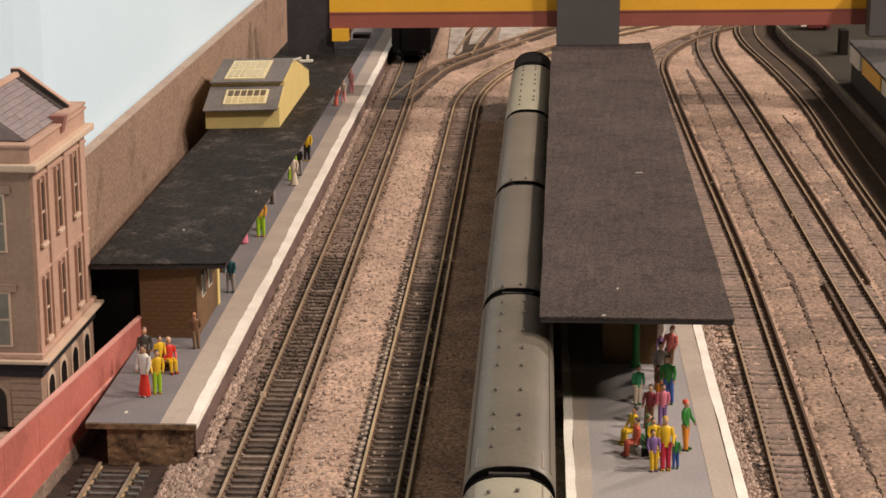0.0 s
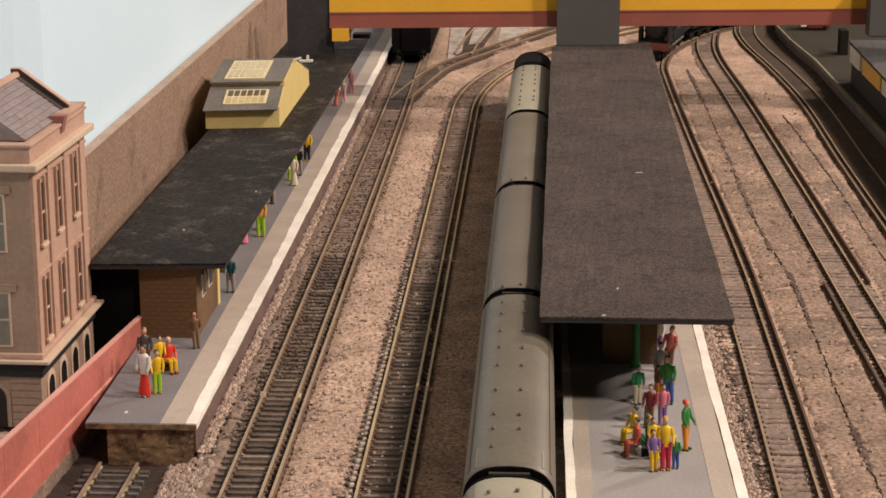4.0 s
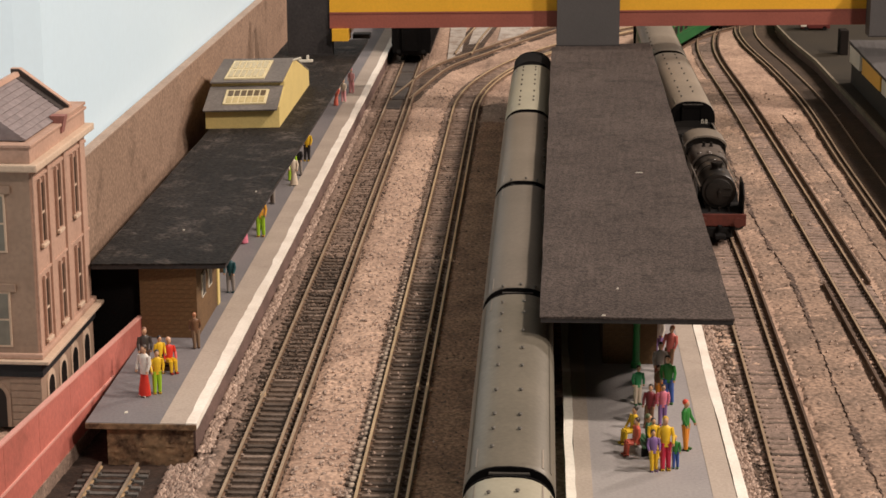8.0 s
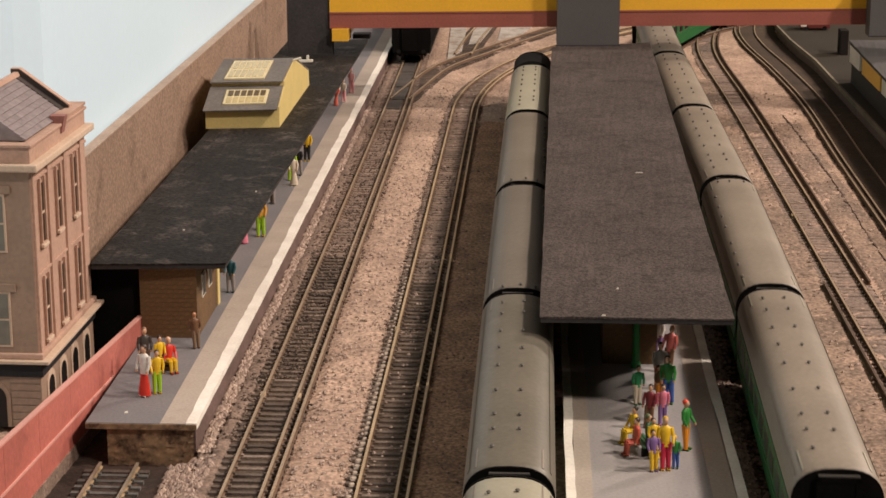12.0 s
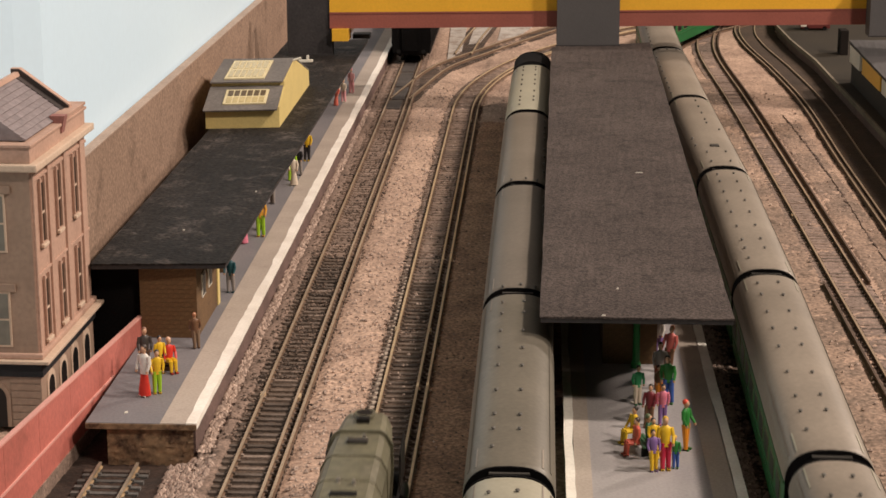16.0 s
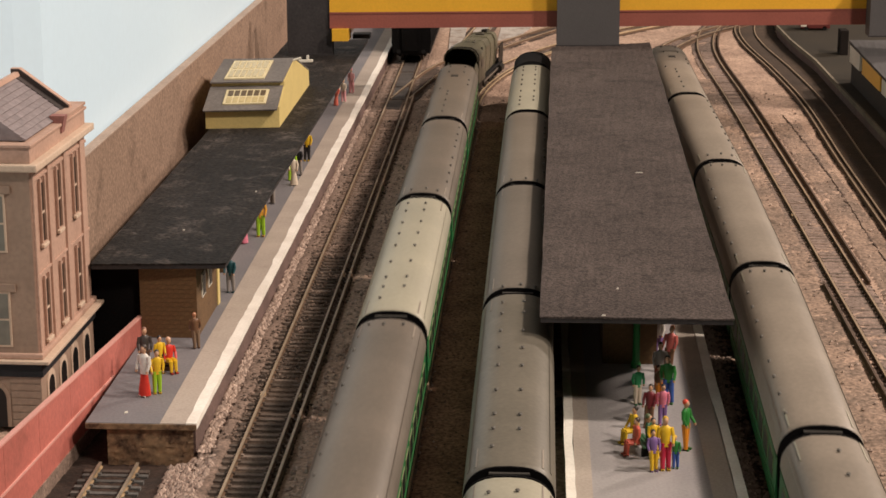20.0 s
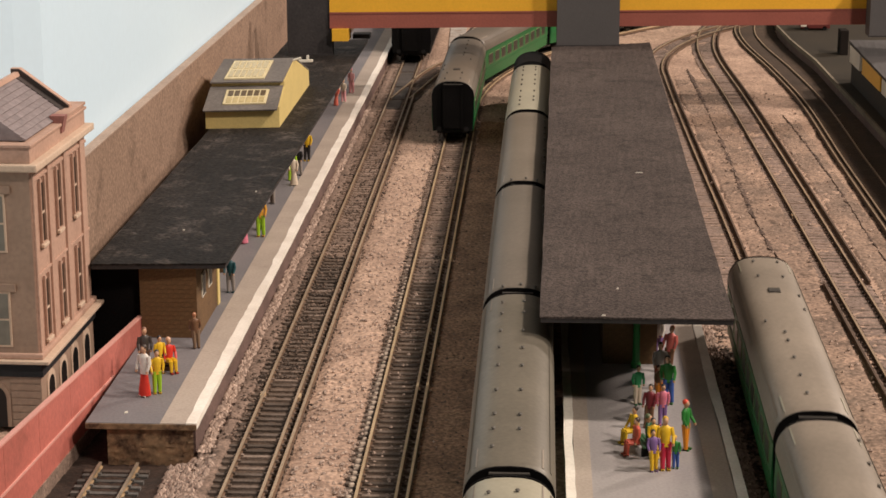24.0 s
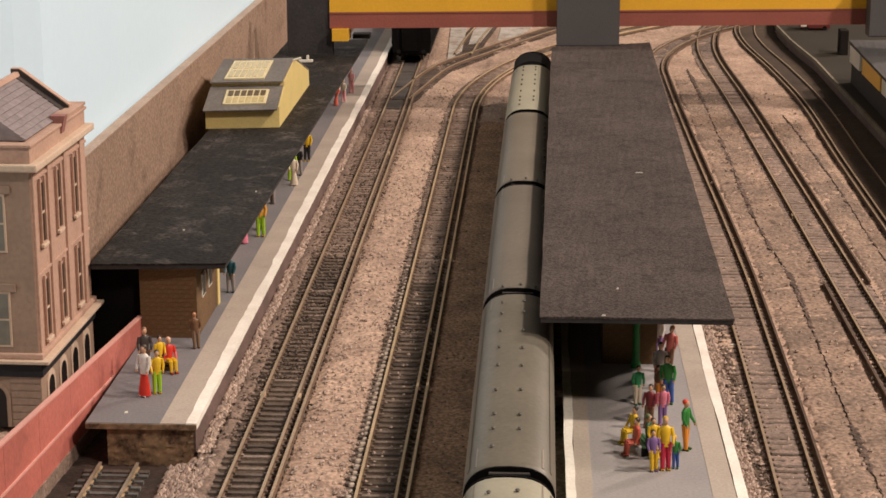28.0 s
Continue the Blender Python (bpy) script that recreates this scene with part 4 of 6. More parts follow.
    if rows == "pair":
        for i, d in enumerate((21, 42, 60, 91, 126, 153, 179, 208, 228)):
            spots += [(-7.0, d)] + ([(3.4, d + rng.uniform(-2, 2))] if i else [])
    elif rows in ("side", "side_back"):
        spots = [(-12.6, d) for d in (19, 44, 67, 89, 126, 151, 175, 201)] + [(-8.5, 235), (-1.5, 233), (7.5, 235)]
        if rows == "side_back":
            spots = [(-x, length - d) for x, d in spots]
    elif rows in ("hatch", "hatch_back"):
        spots = [(2.0, d) for d in (226, 202, 177, 152, 139)] + [(9.0, 119), (-12.0, 94), (-12.0, 70), (-7.0, 41), (5.5, 41), (-7.0, 12), (5.5, 12)]
        if rows == "hatch_back":
            spots = [(-x, length - d) for x, d in spots]
    spots = [(x, d * length / 246.0 - h) for x, d in spots]
    for x, y in spots:
        shared("vent", VENT_ME, t, (x, y, roof_z(x) + 0.2))
    if hatch:
        bm = BM()
        box(bm, -2.9, 2.9, -3.4, 3.4, -0.6, 0.7, 0.3)
        part("roof_hatch", bm, mat("hatch_dark", (0.045, 0.04, 0.034), 0.6, 0.15), t, "dark grey roof hatch", at=(0, hatch, 51))
    # underframe
    bm = BM()
    box(bm, -13, 13, -h + 3, h - 3, 7.4, 9.6)
    box(bm, -9, 9, -22, 22, 3.6, 7.4, 0.5)
    part("underframe", bm, BLACK, t)
    for y in (-h + 38, h - 38):
        b = shared("bogie", BOGIE_ME, t, (0, y, 0))
        for d in (-14, 14):
            shared("wheelset", WHEEL_ME, b, (0, d, 6.2))
    for s in (-1, 1):
        for x in (-11, 11):
            bm = BM()
            tube(bm, (x, s * h, 11.5), (x, s * (h + 1.6), 11.5), 1.0, 1.0, 8)
            tube(bm, (x, s * (h + 1.6), 11.5), (x, s * (h + 2.1), 11.5), 2.0, 2.0, 10)
            part("buffer", bm, BLACK, t, smooth=True)
    return t


def recolour(ob, m, label=""):
    for c in ob.children:
        if c.name.split(".")[0] == "roof":
            c.material_slots[0].link = "OBJECT"
            c.material_slots[0].material = m
    if label:
        ob["label"] = label
    return ob


# ---- locomotives (front to +y, rail top at 0) ----
SMOKEBOX = mat("smokebox_black", (0.007, 0.006, 0.005), 0.5, 0.25, 300, 60, 0.1, tint=(0.014, 0.011, 0.009))
# the highlight on the firebox top is put into this paler grey
FIREBOX = mat("firebox_sheen", (0.13, 0.11, 0.096), 0.28, 0.2, 300, 60, 0.08, tint=(0.06, 0.05, 0.043), blotch=(110, (0.05, 0.042, 0.036), 0.55, 0.7))
CAB_SIDE = mat("cab_side_black", (0.016, 0.014, 0.012), 0.5, 0.2, 300, 50, 0.08, tint=(0.009, 0.008, 0.007))


def arc(rx, zc, rz, n=10, a0=0.0, a1=180.0):
    return [(rx * math.cos(radians(a)), zc + rz * math.sin(radians(a))) for a in np.linspace(a0, a1, n)]


def wheels_on(t, spots, r, halfw=8.6):
    for i, y in enumerate(spots):
        for x in (-halfw, halfw):
            bm = BM()
            tube(bm, (x - 1.2, y, r), (x + 1.2, y, r), r, r, 22)
            tube(bm, (x - 1.4, y, r), (x + 1.4, y, r), r * 0.35, r * 0.35, 12)
            part("wheel", bm, LOCO_BLACK, t, smooth=True)


def black_loco():
    """Tender engine, 142 long, front beam at y=+71."""
    t = thing("steam_locomotive", (0, 0, 0), "weathered black tender steam locomotive with a red buffer beam", "locomotive")
    bm = BM()
    box(bm, -16, 16, -70, 70, 15.5, 17.2, 0.3)
    part("running_plate", bm, BLACK, t)
    bm = BM()
    box(bm, -10, 10, -66, 66, 6, 15.5)
    part("main_frame", bm, BLACK, t)
    bm = BM()
    rings = []
    for y, r in ((-6, 11.3), (30, 10.4), (38, 10.4)):
        rings.append([(r * math.cos(a), y, 29.5 + r * math.sin(a)) for a in np.linspace(0, 2 * math.pi, 29)[:-1]])
    loft(bm, rings)
    boiler = part("boiler", bm, LOCO_GREY, t, smooth=True)
    for y, r in ((8, 11.2), (22, 10.9)):
        bm = BM()
        tube(bm, (0, y, 29.5), (0, y + 1.0, 29.5), r, r, 28)
        part("boiler_band", bm, LOCO_BLACK, boiler, smooth=True)
    bm = BM()
    tube(bm, (0, 30, 29.5), (0, 55, 29.5), 11.7, 11.7, 30)
    tube(bm, (0, 55, 29.5), (0, 56.6, 29.5), 11.7, 11.0, 30)
    box(bm, -8, 8, 34, 55, 16, 22)
    sb = part("smokebox", bm, SMOKEBOX, t, smooth=True)
    bm = BM()
    tube(bm, (0, 56.4, 29.0), (0, 57.6, 29.0), 9.2, 8.6, 26)
    tube(bm, (0, 57.6, 29.0), (0, 58.2, 29.0), 8.4, 5.0, 26)
    door = part("smokebox_door", bm, SMOKEBOX, sb, smooth=True)
    bm = BM()
    box(bm, -0.6, 0.6, 58.2, 58.8, 26, 32, 0.15)
    box(bm, -8.0, -3, 57.8, 58.4, 31, 32, 0.15)
    box(bm, -8.0, -3, 57.8, 58.4, 26, 27, 0.15)
    tube(bm, (0, 58, 29), (0, 59.6, 29), 1.2, 0.8, 10)
    for i in range(3):
        tube(bm, (-6 + 6 * i, 62, 17.2), (-6 + 6 * i, 62, 20.0), 0.9, 0.9, 8)
    part("door_handle", bm, LOCO_BLACK, sb)
    bm = BM()
    tube(bm, (0, 39, 39.8), (0, 39, 41.6), 5.2, 3.9, 18)
    tube(bm, (0, 39, 41.6), (0, 39, 44.4), 3.7, 3.8, 18)
    tube(bm, (0, 39, 44.4), (0, 39, 45.6), 4.4, 4.2, 18)
    ch = part("chimney", bm, LOCO_BLACK, t, smooth=True)
    bm = BM()
    tube(bm, (0, 39, 45.55), (0, 39, 45.7), 3.0, 3.0, 16)
    part("flue", bm, DARK, ch)
    # firebox with square shoulders, a band before it and two valves
    bm = BM()
    loft(bm, [[(x * k, y, z + dz) for x, z in ((11.6, 16), (12.8, 31), (12.3, 36.5), (9.4, 40.2), (4, 41.6), (-4, 41.6), (-9.4, 40.2), (-12.3, 36.5), (-12.8, 31), (-11.6, 16))] for y, k, dz in ((-40, 1.0, 0.6), (-12, 0.98, 0.0), (-8, 0.94, -1.2))])
    fb = part("firebox", bm, FIREBOX, t, smooth=True)
    bm = BM()
    tube(bm, (0, -8.6, 29.5), (0, -5.6, 29.5), 11.9, 11.9, 28)
    part("firebox_band", bm, LOCO_BLACK, fb, smooth=True)
    for x in (-2.6, 2.6):
        bm = BM()
        tube(bm, (x, -30, 41), (x, -30, 43.0), 1.7, 1.3, 10)
        tube(bm, (x, -30, 43.0), (x, -30, 45.0), 0.9, 1.1, 10)
        part("safety_valve", bm, LOCO_BLACK, fb, smooth=True)
    for x, y in ((-7.5, -16), (6.8, -13), (0.5, -12.5)):
        bm = BM()
        ball(bm, (x, y, 40.2 if abs(x) > 2 else 41.2), 2.0, 2.2, 1.5, 12, 7)
        part("mudhole_cover", bm, FIREBOX, fb, smooth=True)
    bm = BM()
    ball(bm, (0, 4, 39.2), 4.0, 4.4, 2.0, 14, 8)
    part("dome", bm, LOCO_GREY, boiler, smooth=True)
    for s in (-1, 1):
        bm = BM()
        box(bm, *sorted((s * 13.4, s * 14.2)), -72, -42, 17, 35)
        box(bm, *sorted((s * 13.4, s * 14.2)), -47, -42, 35, 41)
        cs = part("cab_side", bm, CAB_SIDE, t)
        bm = BM()
        box(bm, *sorted((s * 14.2, s * 14.4)), -58, -50, 27, 33)
        part("cab_window", bm, WINDOW, cs)
        bm = BM()
        prism_x(bm, [(-34, 17.2), (34, 17.2), (31, 22.5), (-31, 22.5)], *sorted((s * 11.4, s * 15.4)))
        part("splasher", bm, BLACK, t)
        bm = BM()
        prism_x(bm, [(42, 17.2), (69, 17.2), (69, 30), (64, 36.5), (46, 37.5), (42, 34)], *sorted((s * 14.8, s * 15.6)))
        part("smoke_deflector", bm, LOCO_BLACK, t)
        bm = BM()
        tube(bm, (s * 13.2, -40, 33.5), (s * 12.4, 56, 33), 0.5, 0.5, 6)
        for y in (-20, 8, 36):
            tube(bm, (s * 10.4, y, 33.2), (s * 13.2, y, 33.2), 0.35, 0.35, 6)
        part("handrail", bm, STEEL, t)
        bm = BM()
        tube(bm, (s * 12.5, 40, 9), (s * 12.5, 62, 9), 4.6, 4.6, 14)
        part("cylinder", bm, LOCO_BLACK, t, smooth=True)
        bm = BM()
        box(bm, *sorted((s * 12.4, s * 13.4)), -40, 34, 9, 11)
        part("coupling_rod", bm, STEEL, t)
    bm = BM()
    prism_y(bm, [(13.4, 17.2), (13.8, 38)] + arc(13.8, 39.2, 6.4, 12) + [(-13.8, 38), (-13.4, 17.2)], -44.5, -43)
    front = part("cab_front", bm, LOCO_BLACK, t)
    for x in (-9.6, 9.6):
        bm = BM()
        box(bm, x - 2.6, x + 2.6, -43, -42.7, 35, 41, 0.3)
        part("spectacle", bm, WINDOW, front)
    bm = BM()
    outer, inner = arc(15.0, 39.6, 7.8, 17), arc(14.2, 39.1, 7.1, 17)
    prism_y(bm, outer + inner[::-1], -70, -42)
    part("cab_roof", bm, mat("cab_roof_grey", (0.20, 0.175, 0.145), 0.4, 0.12, 300, 50, 0.08), t, smooth=True)
    bm = BM()
    box(bm, -17, 17, 69, 71, 9.5, 17.4, 0.3)
    beam = part("buffer_beam", bm, BUFFER_RED, t, "dull red buffer beam")
    for x in (-11.5, 11.5):
        bm = BM()
        tube(bm, (x, 71, 13), (x, 75, 13), 1.8, 1.5, 12)
        tube(bm, (x, 75, 13), (x, 75.9, 13), 3.2, 3.2, 16)
        part("buffer", bm, BUFFER_RED, beam, smooth=True)
    bm = BM()
    box(bm, -1.2, 1.2, 71, 75.5, 8.6, 10.4)
    box(bm, -8, 8, 68, 72, 2.0, 8.6, 0.5)
    box(bm, -3.5, 3.5, 72, 80, 2.4, 5.2, 0.6)
    part("coupling", bm, BLACK, t)
    wheels_on(t, (22, -8, -38), 11.5)
    wheels_on(t, (44, 60), 5.8)
    return t


def tender_base(label, length):
    t = thing("tender", (0, 0, 0), label, "tender")
    h = length / 2
    bm = BM()
    box(bm, -14.5, 14.5, -h, h, 13, 15, 0.3)
    box(bm, -10, 10, -h + 3, h - 3, 7, 13)
    part("frame", bm, BLACK, t)
    wheels_on(t, (-h + 12, 0, h - 12), 7.4)
    for x in (-10.5, 10.5):
        bm = BM()
        tube(bm, (x, -h, 12), (x, -h - 2.4, 12), 1.2, 1.2, 8)
        tube(bm, (x, -h - 2.4, 12), (x, -h - 3, 12), 2.5, 2.5, 12)
        part("buffer", bm, LOCO_BLACK, t, smooth=True)
    return t, h


def coal(t, x, y0, y1, z, fall):
    rng = np.random.RandomState(9)
    bm = BM()
    nx, ny = 10, 16
    grid = [[bm.verts.new((-x + 2 * x * i / nx, y0 + (y1 - y0) * j / ny, z + rng.uniform(-1.3, 1.3) - abs(i - nx / 2) * 0.35 - max(0, j - 11) * fall)) for j in range(ny + 1)] for i in range(nx + 1)]
    for i in range(nx):
        for j in range(ny):
            bm.faces.new((grid[i][j], grid[i + 1][j], grid[i + 1][j + 1], grid[i][j + 1]))
    bm.faces.new([bm.verts.new(c) for c in ((-x, y0, 16), (x, y0, 16), (x, y1, 16), (-x, y1, 16))])
    part("coal_load", bm, COAL, t, "heaped black coal")


def black_tender():
    """Open bunker: thin side sheets, a curved rear sheet and a grey deck before it; front to +y."""
    t, h = tender_base("black coal tender behind the weathered locomotive", 78)
    for s in (-1, 1):
        bm = BM()
        prism_y(bm, [(s * 14.8, 15), (s * 15.6, 26), (s * 16.0, 34.5), (s * 15.3, 34.5), (s * 14.9, 26), (s * 14.1, 15)], -h + 0.5, h - 3)
        side = part("side_sheet", bm, CAB_SIDE, t)
        bm = BM()
        prism_y(bm, [(s * 15.1, 34.5), (s * 16.2, 34.5), (s * 16.2, 35.1), (s * 15.1, 35.1)], -h + 0.5, h - 3)
        part("beading", bm, STEEL, side)
    bm = BM()
    prism_y(bm, [(15.2, 15)] + arc(15.4, 33.6, 3.0, 13) + [(-15.2, 15)], -h, -h + 1.2)
    part("rear_sheet", bm, SMOKEBOX, t)
    bm = BM()
    box(bm, -14, 14, -h + 1.2, -h + 26, 15, 31.5, 0.4)
    part("tank_top", bm, SMOKEBOX, t)
    bm = BM()
    box(bm, -14, 14, -h + 26, h - 1, 15, 24, 0.4)
    part("deck", bm, CAB_SIDE, t, "worn black deck")
    coal(t, 10, -h + 27, -h + 46, 27, 0.8)
    for x in (-11.6, -8.9):
        bm = BM()
        box(bm, x, x + 0.5, -h + 1.3, -h + 1.7, 34.6, 37.6)
        box(bm, x + 1.2, x + 1.7, -h + 1.3, -h + 1.7, 34.6, 37.6)
        box(bm, x, x + 1.7, -h + 1.3, -h + 1.7, 37.2, 37.7)
        part("lamp_iron", bm, WHITE, t, "small white lamp bracket")
    return t


def green_tender():
    """High-sided tender with a plated water tank; front to +y."""
    t, h = tender_base("dark green coal tender with high sides", 98)
    for s in (-1, 1):
        bm = BM()
        prism_y(bm, [(s * 14.2, 15), (s * 14.8, 31), (s * 12.9, 36.5), (s * 12.1, 36.5), (s * 13.6, 31), (s * 13.0, 15)], -h + 0.5, h - 8)
        part("side_sheet", bm, LOCO_OLIVE, t)
    bm = BM()
    box(bm, -13, 13, -h, -h + 1.2, 15, 33.5)
    part("rear_sheet", bm, LOCO_GREEN, t)
    bm = BM()
    box(bm, -12.9, 12.9, -h + 1.2, 14, 15, 31.5)
    part("tank_top", bm, LOCO_OLIVE, t)
    bm = BM()
    prism_y(bm, [(12.9, 16), (12.6, 33)] + arc(12.2, 34, 5, 9) + [(-12.6, 33), (-12.9, 16)], 13, 16)
    part("coal_plate", bm, LOCO_GREEN, t)
    coal(t, 12, 16.5, h * 0.85, 20.5, 0.4)
    bm = BM()
    box(bm, -4, 4, 3, 9.5, 31, 35, 0.9)
    part("filler_hatch", bm, STEEL, t)
    bm = BM()
    for x in (6.2, 8.6):
        box(bm, x, x + 1.4, -h - 0.3, -h, 27, 30)
    part("number_bars", bm, WHITE, t, "two short white number strokes")
    return t


def green_loco():
    """Air-smoothed engine, 150 long, casing front at y=+75."""
    t = thing("steam_locomotive", (0, 0, 0), "dull olive-green air-smoothed steam locomotive with a black cab", "locomotive")
    bm = BM()
    box(bm, -14.5, 14.5, -74, 74, 13, 15, 0.3)
    box(bm, -9, 9, -70, 70, 6, 13)
    part("frame", bm, BLACK, t)

    def casing(k, top):
        half = [(12.2 * k, 16), (13.2 * k, 30), (13.0 * k, top - 6.2), (10.6 * k, top - 1.6), (8.4 * k, top - 0.2), (3.0, top)]
        return half + [(-x, z) for x, z in half[::-1]]
    bm = BM()
    rings = []
    for y, k, top in ((-40, 1.0, 46.5), (20, 0.97, 46), (50, 0.88, 45), (66, 0.80, 43.5)):
        rings.append([(x, y, z) for x, z in casing(k, top)])
    loft(bm, rings)
    part("casing", bm, LOCO_OLIVE, t)
    bm = BM()
    tube(bm, (0, 60, 29), (0, 73, 29), 9.5, 8.2, 22)
    part("smokebox", bm, LOCO_BLACK, t, smooth=True)
    bm = BM()
    tube(bm, (0, 58, 42), (0, 58, 45.4), 4.4, 4.2, 16)
    tube(bm, (0, 58, 45.4), (0, 58, 46.4), 4.8, 4.5, 16)
    ch = part("chimney", bm, LOCO_OLIVE, t, smooth=True)
    bm = BM()
    tube(bm, (0, 58, 46.4), (0, 58, 46.6), 3.4, 3.4, 14)
    part("flue", bm, DARK, ch)
    for y, w in ((50, 2.6), (24, 4.2), (-32, 5.0)):
        bm = BM()
        box(bm, -w, w, y - 2, y + 2, 44.4, 47.2, 0.5)
        part("top_cover", bm, LOCO_GREY if 0 < y < 40 else LOCO_BLACK, t)
    for s in (-1, 1):
        bm = BM()
        prism_x(bm, [(44, 17), (70, 17), (71, 30), (68, 34), (48, 32)], *sorted((s * 14.6, s * 15.4)))
        part("smoke_deflector", bm, LOCO_BLACK, t)
        bm = BM()
        box(bm, *sorted((s * 15.0, s * 16.0)), -74, -40, 15, 36, 0.2)
        cs = part("cab_side", bm, LOCO_OLIVE, t)
        bm = BM()
        box(bm, *sorted((s * 16.0, s * 16.2)), -62, -50, 28, 35)
        part("cab_window", bm, WINDOW, cs)
        bm = BM()
        tube(bm, (s * 13.0, 52, 9), (s * 13.0, 68, 9), 4.4, 4.4, 14)
        part("cylinder", bm, LOCO_BLACK, t, smooth=True)
        bm = BM()
        box(bm, *sorted((s * 13.0, s * 13.8)), -30, 50, 9.2, 10.8)
        part("coupling_rod", bm, STEEL, t)
    bm = BM()
    outer = [(16.0, 36.5), (15.6, 41), (12.8, 45.6), (8.6, 47.9), (3, 48.4), (-3, 48.4), (-8.6, 47.9), (-12.8, 45.6), (-15.6, 41), (-16.0, 36.5)]
    inner = [(x * 0.94, z - 0.9) for x, z in outer]
    prism_y(bm, outer + inner[::-1], -72, -43)
    part("cab_roof", bm, LOCO_OLIVE, t)
    bm = BM()
    prism_y(bm, [(x * 0.98, z - 0.3) for x, z in outer] + [(x, z - 0.4) for x, z in inner[::-1]], -78, -72)
    part("cab_roof_vent", bm, BELLOWS, t)
    bm = BM()
    prism_y(bm, outer + inner[::-1], -80, -78)
    part("cab_roof_rim", bm, LOCO_OLIVE, t)
    for x, y in ((2.5, 27), (-3, -20), (3, -22)):
        bm = BM()
        tube(bm, (x, y, 45.5), (x, y, 48.2), 0.9, 0.7, 8)
        part("whistle", bm, STEEL, t, smooth=True)
    for y in (36, 8, -18, -36):
        bm = BM()
        prof = [(x * 1.025, z + 0.35) for x, z in casing(0.985, 46.2)]
        prism_y(bm, prof, y, y + 1.2)
        part("casing_band", bm, LOCO_OLIVE, t)
    bm = BM()
    box(bm, -14.8, 14.8, -50, -48, 15, 45, 0.3)
    part("backhead", bm, BELLOWS, t)
    bm = BM()
    box(bm, -14.5, 14.5, 73.5, 75, 9, 16.5, 0.3)
    part("buffer_beam", bm, LOCO_BLACK, t)
    wheels_on(t, (30, 0, -30), 12)
    wheels_on(t, (48, 66, -60), 6)
    return t


def tank_loco():
    t = thing("tank_locomotive", (0, 0, 0), "black tank locomotive standing at the head of the parked train", "locomotive")
    bm = BM()
    box(bm, -15, 15, -50, 62, 12, 15, 0.3)
    box(bm, -10, 10, -46, 58, 5, 12)
    part("frame", bm, BLACK, t)
    bm = BM()
    prism_y(bm, [(15, 15), (15.4, 38)] + arc(15.6, 39, 12, 15) + [(-15.4, 38), (-15, 15)], -50, 2)
    part("cab", bm, LOCO_BLACK, t, smooth=True)
    bm = BM()
    prism_y(bm, arc(16.6, 39.5, 12.6, 17), -51, 4)
    part("cab_roof", bm, BLACK, t, smooth=True)
    bm = BM()
    tube(bm, (0, 2, 28), (0, 60, 28), 10, 10, 22)
    part("boiler", bm, LOCO_BLACK, t, smooth=True)
    for s in (-1, 1):
        bm = BM()
        box(bm, *sorted((s * 10.5, s * 15)), 2, 50, 15, 33, 0.6)
        part("side_tank", bm, LOCO_BLACK, t)
    bm = BM()
    tube(bm, (0, 50, 37), (0, 50, 42), 3, 3.4, 14)
    part("chimney", bm, LOCO_BLACK, t, smooth=True)
    bm = BM()
    ball(bm, (0, 24, 37), 4.0, 4.0, 4.5, 12, 7)
    part("dome", bm, STEEL, t, smooth=True)
    wheels_on(t, (-34, -4, 22, 46), 9)
    return t


def set_on(ob, line, s, half, flip=False):
    """Pose of a vehicle whose bogies stand at s +- half on the line."""
    a, b = line.at(s - half), line.at(s + half)
    c = (a + b) / 2
    d = b - a
    rz = math.degrees(math.atan2(-d[0], d[1])) + (180 if flip else 0)
    return pose(c[0] * 0.001, c[1] * 0.001, 0, 0, 0, rz)


G_L = "green passenger coach with a %s roof and dark windows"
# the parked train
c_first = coach(237, G_L % "weathered grey", ROOF_OLIVE, "pair", None, 4)
c_first.matrix_basis = set_on(c_first, LINE_C, 672 + 120, 80)
bm = BM()
box(bm, 13.0, 13.5, -119, -92, 46.3, 46.8)
part("roof_scratch", bm, BLACK, c_first, "dark scratch along the roof").rotation_euler = (0, 0, 0)
for k, m, w in ((-1, ROOF_PALE, "pale cream"), (-2, ROOF_GREY, "weathered grey")):
    recolour(copy_thing(c_first, set_on(c_first, LINE_C, 792 + 247 * k, 80)), m, G_L % w)
c_side = coach(237, G_L % "dull dark grey", ROOF_DARK, "side_back", None, 7)
c_side.matrix_basis = set_on(c_side, LINE_C, 792 + 247, 80)
c_far = coach(237, G_L % "weathered grey", ROOF_GREY, "side_back", None, 8)
c_far.matrix_basis = set_on(c_far, LINE_C, 792 + 494, 80)
c_pale = coach(212, G_L % "pale cream", ROOF_PALE, "pair", None, 9)
c_pale.matrix_basis = set_on(c_pale, LINE_C, 1414 + 107, 70)
tk = tank_loco()
tk.matrix_basis = set_on(tk, LINE_C, 1636 + 52, 40)
# the train standing beyond the footbridge
c_back = coach(240, "black van standing beyond the footbridge", BELLOWS, "none", None, 12, BELLOWS)
c_back.matrix_basis = set_on(c_back, LINE_A, 1950 + 121, 80) @ Matrix.Diagonal((1.16, 1, 1.04, 1))

